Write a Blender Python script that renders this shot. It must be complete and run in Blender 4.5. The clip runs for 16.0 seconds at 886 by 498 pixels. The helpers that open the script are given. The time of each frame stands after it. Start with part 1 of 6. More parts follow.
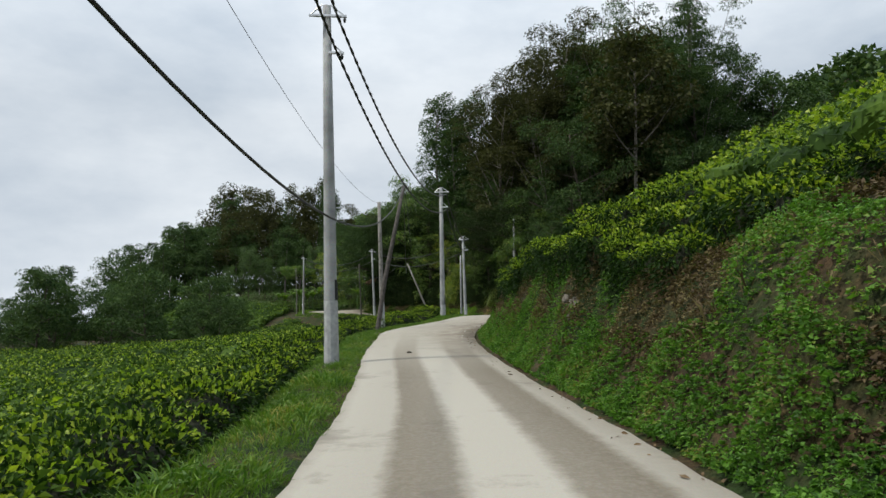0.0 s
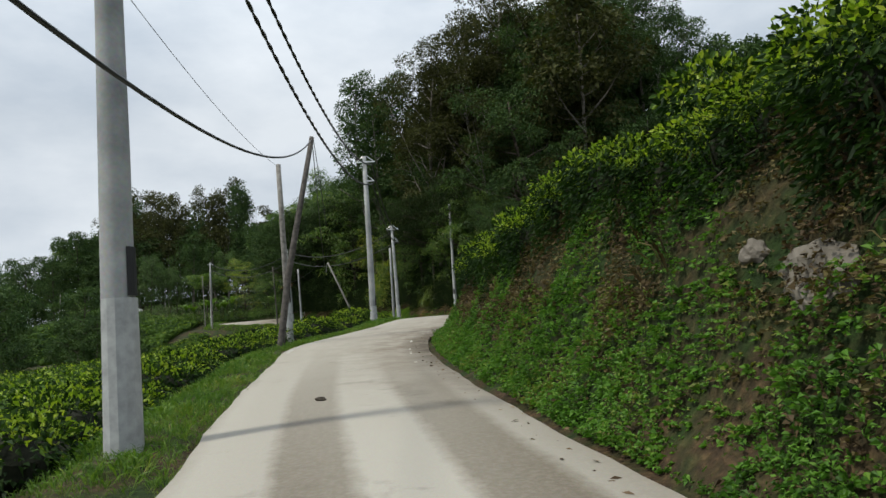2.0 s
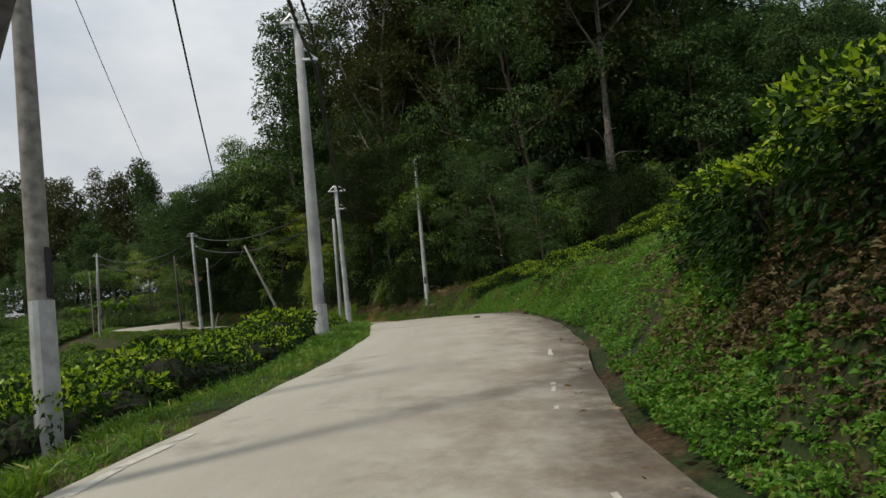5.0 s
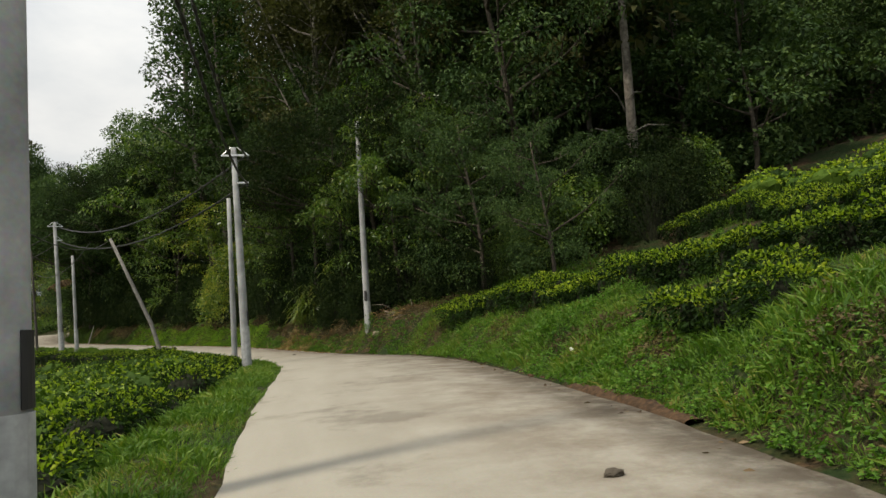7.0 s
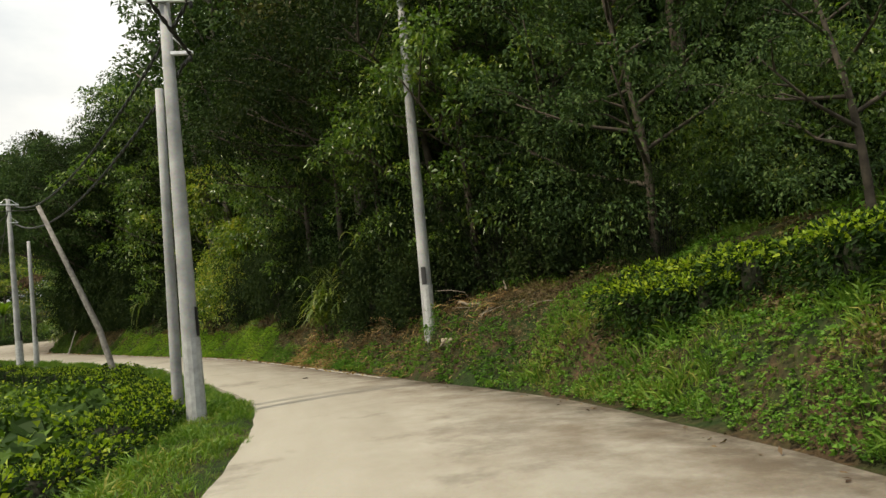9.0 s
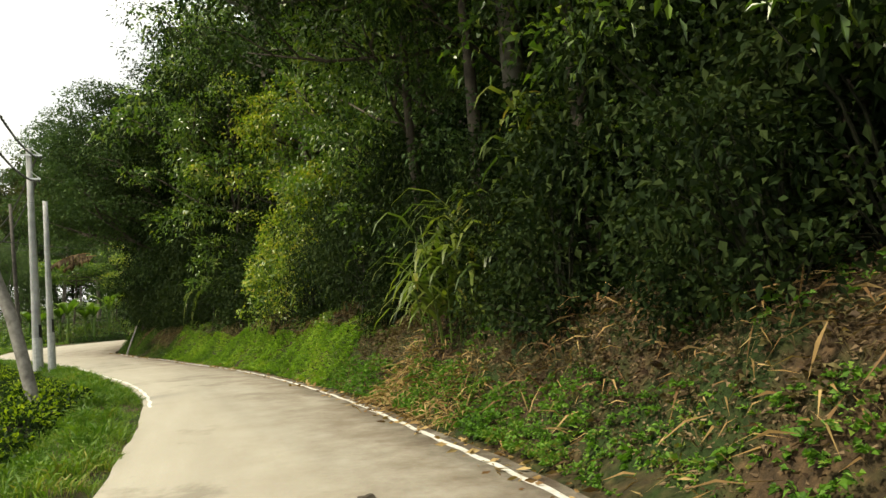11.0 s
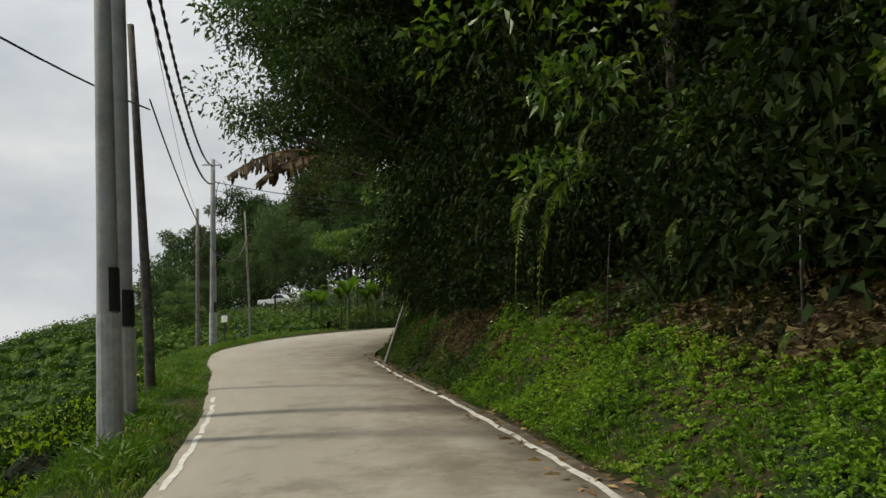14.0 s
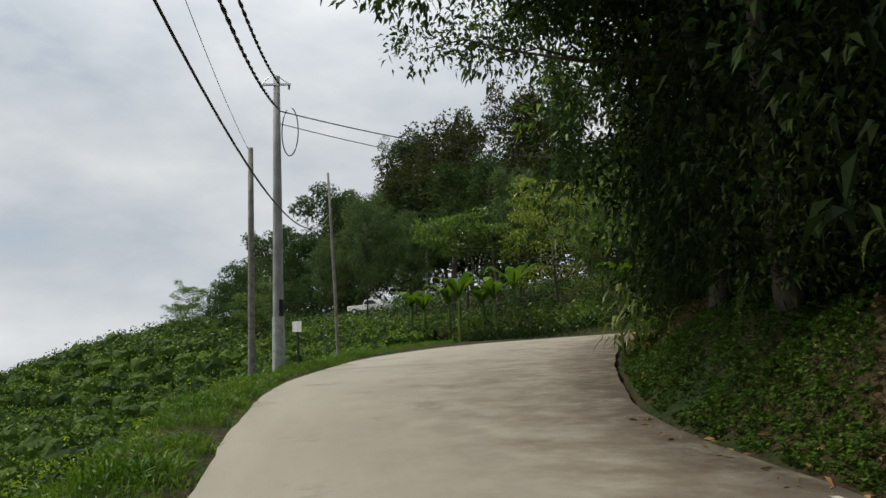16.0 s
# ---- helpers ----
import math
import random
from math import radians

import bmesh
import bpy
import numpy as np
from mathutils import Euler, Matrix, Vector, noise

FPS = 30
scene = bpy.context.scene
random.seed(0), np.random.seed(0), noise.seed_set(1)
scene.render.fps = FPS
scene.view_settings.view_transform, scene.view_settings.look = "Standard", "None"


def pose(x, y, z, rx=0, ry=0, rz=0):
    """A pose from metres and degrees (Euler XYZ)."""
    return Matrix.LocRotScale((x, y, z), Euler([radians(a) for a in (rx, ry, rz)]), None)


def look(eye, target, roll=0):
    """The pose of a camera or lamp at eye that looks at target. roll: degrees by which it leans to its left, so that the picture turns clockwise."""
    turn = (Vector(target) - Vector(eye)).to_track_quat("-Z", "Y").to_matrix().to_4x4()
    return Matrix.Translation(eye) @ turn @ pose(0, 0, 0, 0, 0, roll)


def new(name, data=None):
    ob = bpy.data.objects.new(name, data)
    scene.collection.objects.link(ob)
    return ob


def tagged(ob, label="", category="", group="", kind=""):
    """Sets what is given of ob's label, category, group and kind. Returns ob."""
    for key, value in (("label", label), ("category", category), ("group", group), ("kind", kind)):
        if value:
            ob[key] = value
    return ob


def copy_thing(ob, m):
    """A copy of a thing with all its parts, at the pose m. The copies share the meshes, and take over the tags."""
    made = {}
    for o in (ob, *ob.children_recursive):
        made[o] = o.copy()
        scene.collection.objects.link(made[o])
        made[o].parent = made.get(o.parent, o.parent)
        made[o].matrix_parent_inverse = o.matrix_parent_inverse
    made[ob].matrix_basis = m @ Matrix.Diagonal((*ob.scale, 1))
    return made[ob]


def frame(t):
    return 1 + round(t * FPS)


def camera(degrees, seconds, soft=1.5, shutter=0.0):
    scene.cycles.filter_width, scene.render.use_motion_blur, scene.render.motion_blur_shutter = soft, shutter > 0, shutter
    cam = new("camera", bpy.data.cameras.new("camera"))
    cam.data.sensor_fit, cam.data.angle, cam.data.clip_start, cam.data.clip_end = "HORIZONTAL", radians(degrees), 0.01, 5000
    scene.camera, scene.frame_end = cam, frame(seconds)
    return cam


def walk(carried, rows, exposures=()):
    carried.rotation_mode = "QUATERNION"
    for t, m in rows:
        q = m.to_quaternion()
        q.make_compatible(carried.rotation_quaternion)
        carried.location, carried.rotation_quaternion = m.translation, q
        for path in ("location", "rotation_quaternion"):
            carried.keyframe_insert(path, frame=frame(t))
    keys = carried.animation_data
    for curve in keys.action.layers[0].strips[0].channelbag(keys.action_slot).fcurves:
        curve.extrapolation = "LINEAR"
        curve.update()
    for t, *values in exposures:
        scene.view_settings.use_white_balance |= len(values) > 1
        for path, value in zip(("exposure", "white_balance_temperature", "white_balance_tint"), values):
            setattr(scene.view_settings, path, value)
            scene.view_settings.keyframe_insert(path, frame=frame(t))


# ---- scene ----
cam = camera(67.0, 16.0, soft=1.5)
PATH = [
    (0, (0.119, -6.337, -2.027), (0.154, -4.351, -1.795), -0.9),
    (0.5, (0.197, -4.317, -2.025), (0.353, -2.337, -1.795), -0.3),
    (1, (0.149, -2.153, -1.967), (0.327, -0.174, -1.744), -1.5),
    (1.5, (0.125, 0.21, -1.929), (0.4, 2.181, -1.73), -3.4),
    (2, (0.031, 2.658, -1.867), (0.294, 4.627, -1.637), -4.1),
    (2.5, (-0.087, 4.933, -1.808), (0.155, 6.903, -1.563), -3.8),
    (3, (-0.219, 7.502, -1.692), (-0.007, 9.474, -1.438), -4.5),
    (3.5, (-0.267, 10.321, -1.593), (-0.071, 12.298, -1.37), -4.7),
    (4, (-0.269, 13.152, -1.442), (-0.025, 15.122, -1.201), -4.7),
    (4.5, (-0.166, 15.841, -1.351), (0.163, 17.801, -1.123), -5.5),
    (5, (-0.02, 18.4, -1.225), (0.448, 20.334, -1.028), -5.6),
    (5.2, (0.1, 19.42, -1.16), (0.602, 21.342, -0.93), -5.5),
    (7.3, (2.303, 31.602, -0.2), (2.983, 33.472, 0.008), -4.2),
    (7.5, (2.519, 32.674, -0.158), (3.204, 34.542, 0.049), -4.2),
    (8, (3.118, 35.519, -0.124), (3.748, 37.404, 0.101), -4.1),
    (8.2, (3.331, 36.675, -0.101), (3.942, 38.569, 0.102), -4.5),
    (10.3, (5.284, 49.117, -0.074), (5.764, 51.044, 0.168), -4.3),
    (10.5, (5.478, 50.335, -0.215), (5.904, 52.272, 0.043), -3.6),
    (11, (5.407, 53.702, -0.155), (5.622, 55.676, 0.088), -4.5),
    (11.5, (4.99, 57.008, -0.126), (5.002, 58.99, 0.139), -2.8),
    (12, (4.323, 60.323, -0.049), (4.189, 62.302, 0.21), -3.2),
    (12.5, (3.42, 63.832, 0.085), (3.222, 65.806, 0.343), -4.2),
    (13, (2.31, 67.09, 0.175), (1.955, 69.047, 0.386), -5.2),
    (13.5, (0.888, 70.467, 0.375), (0.401, 72.392, 0.615), -4.9),
    (14, (-0.565, 73.464, 0.455), (-1.157, 75.357, 0.717), -2.7),
    (14.5, (-2.175, 76.272, 0.513), (-2.854, 78.138, 0.75), -3.4),
    (15, (-3.916, 79.127, 0.649), (-4.627, 80.983, 0.876), -2.7),
    (15.5, (-5.709, 81.73, 0.821), (-6.511, 83.536, 1.128), -2.8),
    (16, (-7.687, 84.365, 0.909), (-8.512, 86.163, 1.209), -2.6),
]
SHOTS = ((0, -0.1, 6150, 8), (2.5, -0.15, 6150, 8), (3.5, -0.3, 6250, 9), (5, -0.3, 6400, 9), (7.5, 0.05, 6900, 9), (8.5, 0.1, 7000, 9), (10.3, 1.08, 7600, 4), (10.7, 1.05, 7600, 4), (11.2, 0.45, 7300, 5), (11.5, 0.0, 7200, 8), (12.5, -0.2, 7000, 8), (13.5, -0.2, 6800, 8), (16, -0.2, 6500, 9))
walk(cam, [(t, look(e, g, r)) for t, e, g, r in PATH], exposures=SHOTS)

# ---- light: bright overcast sky with a soft sun high on the left ----
SUN_EL, SUN_AZ = radians(54), radians(-104)  # azimuth from +y, negative to the left
world = bpy.data.worlds.new("sky")
scene.world = world
world.use_nodes = True
wn, wl = world.node_tree.nodes, world.node_tree.links
wn.clear()


sky = wn.new("ShaderNodeTexSky")
sky.sky_type, sky.sun_disc = "NISHITA", False
sky.sun_elevation, sky.sun_rotation = SUN_EL, SUN_AZ
sky_bg = wn.new("ShaderNodeBackground")
sky_bg.inputs["Strength"].default_value = 0.1
wl.new(sky.outputs[0], sky_bg.inputs["Color"])
coord = wn.new("ShaderNodeTexCoord")
stretch = wn.new("ShaderNodeMapping")
stretch.inputs["Scale"].default_value = (1, 1, 2.2)
wl.new(coord.outputs["Generated"], stretch.inputs["Vector"])
puffs = wn.new("ShaderNodeTexNoise")
puffs.inputs["Scale"].default_value, puffs.inputs["Detail"].default_value, puffs.inputs["Roughness"].default_value = 2.3, 7, 0.55
wl.new(stretch.outputs[0], puffs.inputs["Vector"])
cover = wn.new("ShaderNodeValToRGB")
cover.color_ramp.elements[0].position, cover.color_ramp.elements[0].color = 0.22, (0.3, 0.3, 0.3, 1)
cover.color_ramp.elements[1].position, cover.color_ramp.elements[1].color = 0.36, (1, 1, 1, 1)
wl.new(puffs.outputs["Fac"], cover.inputs["Fac"])
shade = wn.new("ShaderNodeValToRGB")
shade.color_ramp.elements[0].position, shade.color_ramp.elements[0].color = 0.36, (0.58, 0.63, 0.69, 1)
shade.color_ramp.elements[1].position, shade.color_ramp.elements[1].color = 0.62, (0.86, 0.88, 0.90, 1)
wl.new(puffs.outputs["Fac"], shade.inputs["Fac"])
cloud_bg = wn.new("ShaderNodeBackground")
wl.new(shade.outputs[0], cloud_bg.inputs["Color"])
# an overcast sky is brighter overhead than along the horizon
part_up = wn.new("ShaderNodeSeparateXYZ")
wl.new(coord.outputs["Generated"], part_up.inputs[0])
zenith = wn.new("ShaderNodeMapRange")
for k, v in enumerate((0.3, 1.0, 1.0, 1.8)):
    zenith.inputs[k + 1].default_value = v
wl.new(part_up.outputs[2], zenith.inputs[0])
wl.new(zenith.outputs[0], cloud_bg.inputs["Strength"])
sky_mix = wn.new("ShaderNodeMixShader")
wl.new(cover.outputs[0], sky_mix.inputs[0])
wl.new(sky_bg.outputs[0], sky_mix.inputs[1])
wl.new(cloud_bg.outputs[0], sky_mix.inputs[2])
sky_out = wn.new("ShaderNodeOutputWorld")
wl.new(sky_mix.outputs[0], sky_out.inputs["Surface"])

sun = new("sun", bpy.data.lights.new("sun", "SUN"))
sun.data.energy, sun.data.angle, sun.data.color = 3.6, radians(5), (1.0, 0.92, 0.78)
sun_way = Vector((math.sin(SUN_AZ) * math.cos(SUN_EL), math.cos(SUN_AZ) * math.cos(SUN_EL), math.sin(SUN_EL)))
sun.matrix_world = look(sun_way * 100, (0, 0, 0))


# ---- materials ----
def material(name, rough=0.8, metal=0.0, spec=0.5):
    m = bpy.data.materials.new(name)
    m.use_nodes = True
    b = m.node_tree.nodes["Principled BSDF"]
    b.inputs["Roughness"].default_value, b.inputs["Metallic"].default_value = rough, metal
    b.inputs["Specular IOR Level"].default_value = spec
    return m, m.node_tree.nodes, m.node_tree.links, b


def ramp(nodes, stops):
    r = nodes.new("ShaderNodeValToRGB")
    while len(r.color_ramp.elements) < len(stops):
        r.color_ramp.elements.new(0.5)
    for e, (p, c) in zip(r.color_ramp.elements, stops):
        e.position, e.color = p, (*c, 1)
    return r


def noise_tex(nodes, links, scale, detail=5, rough=0.55, vector=None):
    n = nodes.new("ShaderNodeTexNoise")
    n.inputs["Scale"].default_value, n.inputs["Detail"].default_value, n.inputs["Roughness"].default_value = scale, detail, rough
    if vector is None:
        tc = nodes.new("ShaderNodeNewGeometry")
        vector = tc.outputs["Position"]
    links.new(vector, n.inputs["Vector"])
    return n


def mix(nodes, links, fac, a, b, blend="MIX"):
    m = nodes.new("ShaderNodeMix")
    m.data_type, m.blend_type = "RGBA", blend
    for sock, v in ((m.inputs[0], fac), (m.inputs[6], a), (m.inputs[7], b)):
        if isinstance(v, (int, float)):
            sock.default_value = v
        elif isinstance(v, tuple):
            sock.default_value = (*v, 1)
        else:
            links.new(v, sock)
    return m.outputs[2]


def bump(nodes, links, bsdf, height, strength=0.4, distance=0.02):
    b = nodes.new("ShaderNodeBump")
    b.inputs["Strength"].default_value, b.inputs["Distance"].default_value = strength, distance
    links.new(height, b.inputs["Height"])
    links.new(b.outputs[0], bsdf.inputs["Normal"])


def leaf_material(name, stops, rough=0.55, through_light=0.35, spec=0.22):
    """Leaves: colour from leaf to leaf, a little patchiness, and light coming through."""
    m, n, l, b = material(name, rough, 0, spec)
    g = n.new("ShaderNodeNewGeometry")
    r = ramp(n, stops)
    big = noise_tex(n, l, 0.9, 4, 0.65)
    add = n.new("ShaderNodeMath")
    add.operation = "MULTIPLY_ADD"
    l.new(big.outputs["Fac"], add.inputs[0])
    add.inputs[1].default_value = 1.5
    off = n.new("ShaderNodeMath")
    off.operation = "MULTIPLY_ADD"
    l.new(g.outputs["Random Per Island"], off.inputs[0])
    off.inputs[1].default_value, off.inputs[2].default_value = 0.7, -0.6
    l.new(off.outputs[0], add.inputs[2])
    l.new(add.outputs[0], r.inputs["Fac"])
    l.new(r.outputs[0], b.inputs["Base Color"])
    t = n.new("ShaderNodeBsdfTranslucent")
    l.new(mix(n, l, 1.0, r.outputs[0], (1.0, 1.15, 0.45), "MULTIPLY"), t.inputs["Color"])
    ms = n.new("ShaderNodeMixShader")
    ms.inputs[0].default_value = through_light
    l.new(b.outputs[0], ms.inputs[1])
    l.new(t.outputs[0], ms.inputs[2])
    l.new(ms.outputs[0], n["Material Output"].inputs["Surface"])
    return m


# tea leaf darkened so that its colour carries the shade of the sides
M_TEA_SHADED = leaf_material("shaded_tea_leaf", [(0.1, (0.007, 0.017, 0.004)), (0.5, (0.014, 0.035, 0.006)), (0.9, (0.028, 0.059, 0.009))], 0.6, 0.3, 0.12)
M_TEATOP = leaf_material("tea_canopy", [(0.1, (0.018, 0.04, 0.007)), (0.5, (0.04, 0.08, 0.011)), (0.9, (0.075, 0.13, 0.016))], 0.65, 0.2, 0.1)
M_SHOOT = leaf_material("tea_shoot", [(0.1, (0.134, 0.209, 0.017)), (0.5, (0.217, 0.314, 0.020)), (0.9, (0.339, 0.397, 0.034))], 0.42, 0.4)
M_COVER = leaf_material("ground_cover", [(0.1, (0.035, 0.087, 0.012)), (0.45, (0.082, 0.186, 0.021)), (0.75, (0.125, 0.249, 0.030)), (0.95, (0.183, 0.175, 0.044))], 0.55)
M_GRASS = leaf_material("grass_blade", [(0.1, (0.048, 0.114, 0.012)), (0.5, (0.088, 0.165, 0.02)), (0.8, (0.145, 0.23, 0.03)), (0.97, (0.238, 0.228, 0.054))], 0.5)
M_DRY = leaf_material("dry_leaf", [(0.1, (0.108, 0.058, 0.023)), (0.5, (0.252, 0.157, 0.061)), (0.9, (0.406, 0.297, 0.135))], 0.7, 0.15)
M_DEAD = leaf_material("dead_brown_leaf", [(0.1, (0.035, 0.02, 0.011)), (0.5, (0.11, 0.074, 0.041)), (0.9, (0.22, 0.155, 0.088))], 0.75, 0.1)
M_LUSH = leaf_material("lush_weed", [(0.1, (0.059, 0.120, 0.013)), (0.45, (0.130, 0.240, 0.022)), (0.75, (0.214, 0.348, 0.031)), (0.95, (0.311, 0.396, 0.060))], 0.5, 0.4)
M_SHRUB = leaf_material("shrub_leaf", [(0.1, (0.032, 0.07, 0.014)), (0.45, (0.075, 0.142, 0.023)), (0.75, (0.135, 0.21, 0.027)), (0.95, (0.22, 0.26, 0.045))], 0.36, 0.35, 0.5)
M_DARK = leaf_material("forest_leaf", [(0.1, (0.024, 0.046, 0.019)), (0.5, (0.046, 0.086, 0.026)), (0.9, (0.088, 0.13, 0.041))], 0.7, 0.22, 0.12)
M_CROWN = leaf_material("crown_leaf", [(0.1, (0.03, 0.06, 0.018)), (0.5, (0.06, 0.11, 0.026)), (0.9, (0.11, 0.165, 0.042))], 0.5, 0.25, 0.3)
# bank foliage with deep shade put into the leaf colour
M_SHADE = leaf_material("shaded_bank_leaf", [(0.1, (0.009, 0.017, 0.007)), (0.5, (0.017, 0.032, 0.009)), (0.9, (0.034, 0.049, 0.014))], 0.8, 0.22, 0.08)
M_BROWNLEAF = leaf_material("olive_leaf", [(0.1, (0.026, 0.032, 0.015)), (0.5, (0.052, 0.056, 0.021)), (0.9, (0.09, 0.09, 0.034))], 0.8, 0.22, 0.08)
# yellow-green bank foliage with sunlight put into the colour
M_SUNLIT = leaf_material("sunlit_yellow_green_leaf", [(0.1, (0.044, 0.092, 0.013)), (0.4, (0.134, 0.212, 0.024)), (0.7, (0.256, 0.311, 0.033)), (0.95, (0.450, 0.382, 0.066))], 0.36, 0.4, 0.5)
M_DRYWEED = leaf_material("withered_weed", [(0.1, (0.040, 0.024, 0.014)), (0.5, (0.096, 0.068, 0.032)), (0.9, (0.160, 0.136, 0.056))], 0.65, 0.2)
M_CANE = leaf_material("cane_leaf", [(0.1, (0.045, 0.081, 0.016)), (0.5, (0.099, 0.144, 0.025)), (0.85, (0.180, 0.207, 0.045)), (0.98, (0.306, 0.233, 0.072))], 0.38, 0.4, 0.4)


def bark_material(name, a, b_, scale=6):
    m, n, l, b = material(name, 0.9, 0, 0.2)
    x = noise_tex(n, l, scale, 6)
    r = ramp(n, [(0.3, a), (0.7, b_)])
    l.new(x.outputs["Fac"], r.inputs["Fac"])
    l.new(r.outputs[0], b.inputs["Base Color"])
    bump(n, l, b, x.outputs["Fac"], 0.6, 0.03)
    return m


M_BARK = bark_material("bark", (0.03, 0.026, 0.02), (0.09, 0.075, 0.058))
M_PALEBARK = bark_material("pale_bark", (0.07, 0.06, 0.05), (0.22, 0.2, 0.17))
# near-black twig colour, with the shade inside a bush put into it
M_TWIG_SHADE = bark_material("twig_and_inner_shade", (0.006, 0.008, 0.004), (0.02, 0.022, 0.011), 14)
M_WOOD = bark_material("weathered_wood", (0.12, 0.11, 0.1), (0.26, 0.25, 0.23), 9)
M_DRIFT = bark_material("bleached_wood", (0.1, 0.085, 0.065), (0.27, 0.235, 0.185))
M_EARTH = bark_material("orange_earth", (0.028, 0.018, 0.01), (0.1, 0.058, 0.03), 13)
M_STUMP = bark_material("split_pale_wood", (0.11, 0.085, 0.055), (0.46, 0.4, 0.31), 14)
M_DARKWOOD = bark_material("dark_wood", (0.04, 0.036, 0.032), (0.11, 0.1, 0.09), 9)
M_PALESTONE = bark_material("pale_grey_stone", (0.06, 0.052, 0.042), (0.22, 0.2, 0.165), 5)
M_STONE = bark_material("grey_brown_stone", (0.07, 0.062, 0.05), (0.21, 0.19, 0.16), 7)


def concrete_material():
    m, n, l, b = material("spun_concrete", 0.85, 0, 0.3)
    x = noise_tex(n, l, 1.6, 6)
    y = noise_tex(n, l, 22, 4)
    r = ramp(n, [(0.3, (0.18, 0.185, 0.187)), (0.5, (0.27, 0.277, 0.277)), (0.72, (0.37, 0.376, 0.374))])
    l.new(x.outputs["Fac"], r.inputs["Fac"])
    l.new(mix(n, l, 0.35, r.outputs[0], y.outputs["Color"], "SOFT_LIGHT"), b.inputs["Base Color"])
    bump(n, l, b, y.outputs["Fac"], 0.25, 0.006)
    return m


M_CONCRETE = concrete_material()


def plain(name, color, rough, metal=0.0, scale=8):
    m, n, l, b = material(name, rough, metal)
    x = noise_tex(n, l, scale, 5)
    r = ramp(n, [(0.3, tuple(c * 0.75 for c in color)), (0.7, tuple(min(1, c * 1.2) for c in color))])
    l.new(x.outputs["Fac"], r.inputs["Fac"])
    l.new(r.outputs[0], b.inputs["Base Color"])
    return m


M_STEEL = plain("galvanised_steel", (0.62, 0.63, 0.64), 0.45, 0.6)
M_COVER_PLATE = plain("painted_cover_plate", (0.33, 0.34, 0.34), 0.6)
M_BLACK = plain("black_band", (0.01, 0.01, 0.011), 0.6)
M_CABLE = plain("black_cable", (0.02, 0.02, 0.02), 0.55)
M_LINE, ln_, ll_, lb_ = material("worn_road_paint", 0.85)
line_ramp = ramp(ln_, [(0.3, (0.3, 0.28, 0.24)), (0.42, (0.47, 0.46, 0.42)), (0.6, (0.6, 0.59, 0.55))])
ll_.new(noise_tex(ln_, ll_, 9, 6, 0.7).outputs["Fac"], line_ramp.inputs["Fac"])
ll_.new(line_ramp.outputs[0], lb_.inputs["Base Color"])
M_FAINT = plain("almost_worn_off_paint", (0.36, 0.345, 0.3), 0.9, 0, 14)
M_WHITE = plain("white_paint", (0.8, 0.8, 0.78), 0.35)
M_TYRE = plain("tyre_rubber", (0.02, 0.02, 0.02), 0.85)
M_GLASS, gn, gl, gb = material("dark_glass", 0.05)
gb.inputs["Base Color"].default_value = (0.02, 0.025, 0.03, 1)


def ground_material():
    m, n, l, b = material("soil_and_grass", 0.95, 0, 0.15)
    big, fine, mid = noise_tex(n, l, 0.5, 6), noise_tex(n, l, 14, 6), noise_tex(n, l, 2.4, 5)
    soil = ramp(n, [(0.3, (0.022, 0.016, 0.01)), (0.55, (0.052, 0.034, 0.018)), (0.75, (0.11, 0.07, 0.037))])
    l.new(fine.outputs["Fac"], soil.inputs["Fac"])
    green = ramp(n, [(0.3, (0.01, 0.018, 0.005)), (0.6, (0.02, 0.036, 0.009)), (0.8, (0.036, 0.05, 0.014))])
    l.new(fine.outputs["Fac"], green.inputs["Fac"])
    fac = ramp(n, [(0.42, (0, 0, 0)), (0.56, (1, 1, 1))])
    l.new(mix(n, l, 0.5, big.outputs["Fac"], mid.outputs["Fac"]), fac.inputs["Fac"])
    l.new(mix(n, l, fac.outputs[0], soil.outputs[0], green.outputs[0]), b.inputs["Base Color"])
    bump(n, l, b, fine.outputs["Fac"], 0.8, 0.06)
    return m


M_GROUND = ground_material()


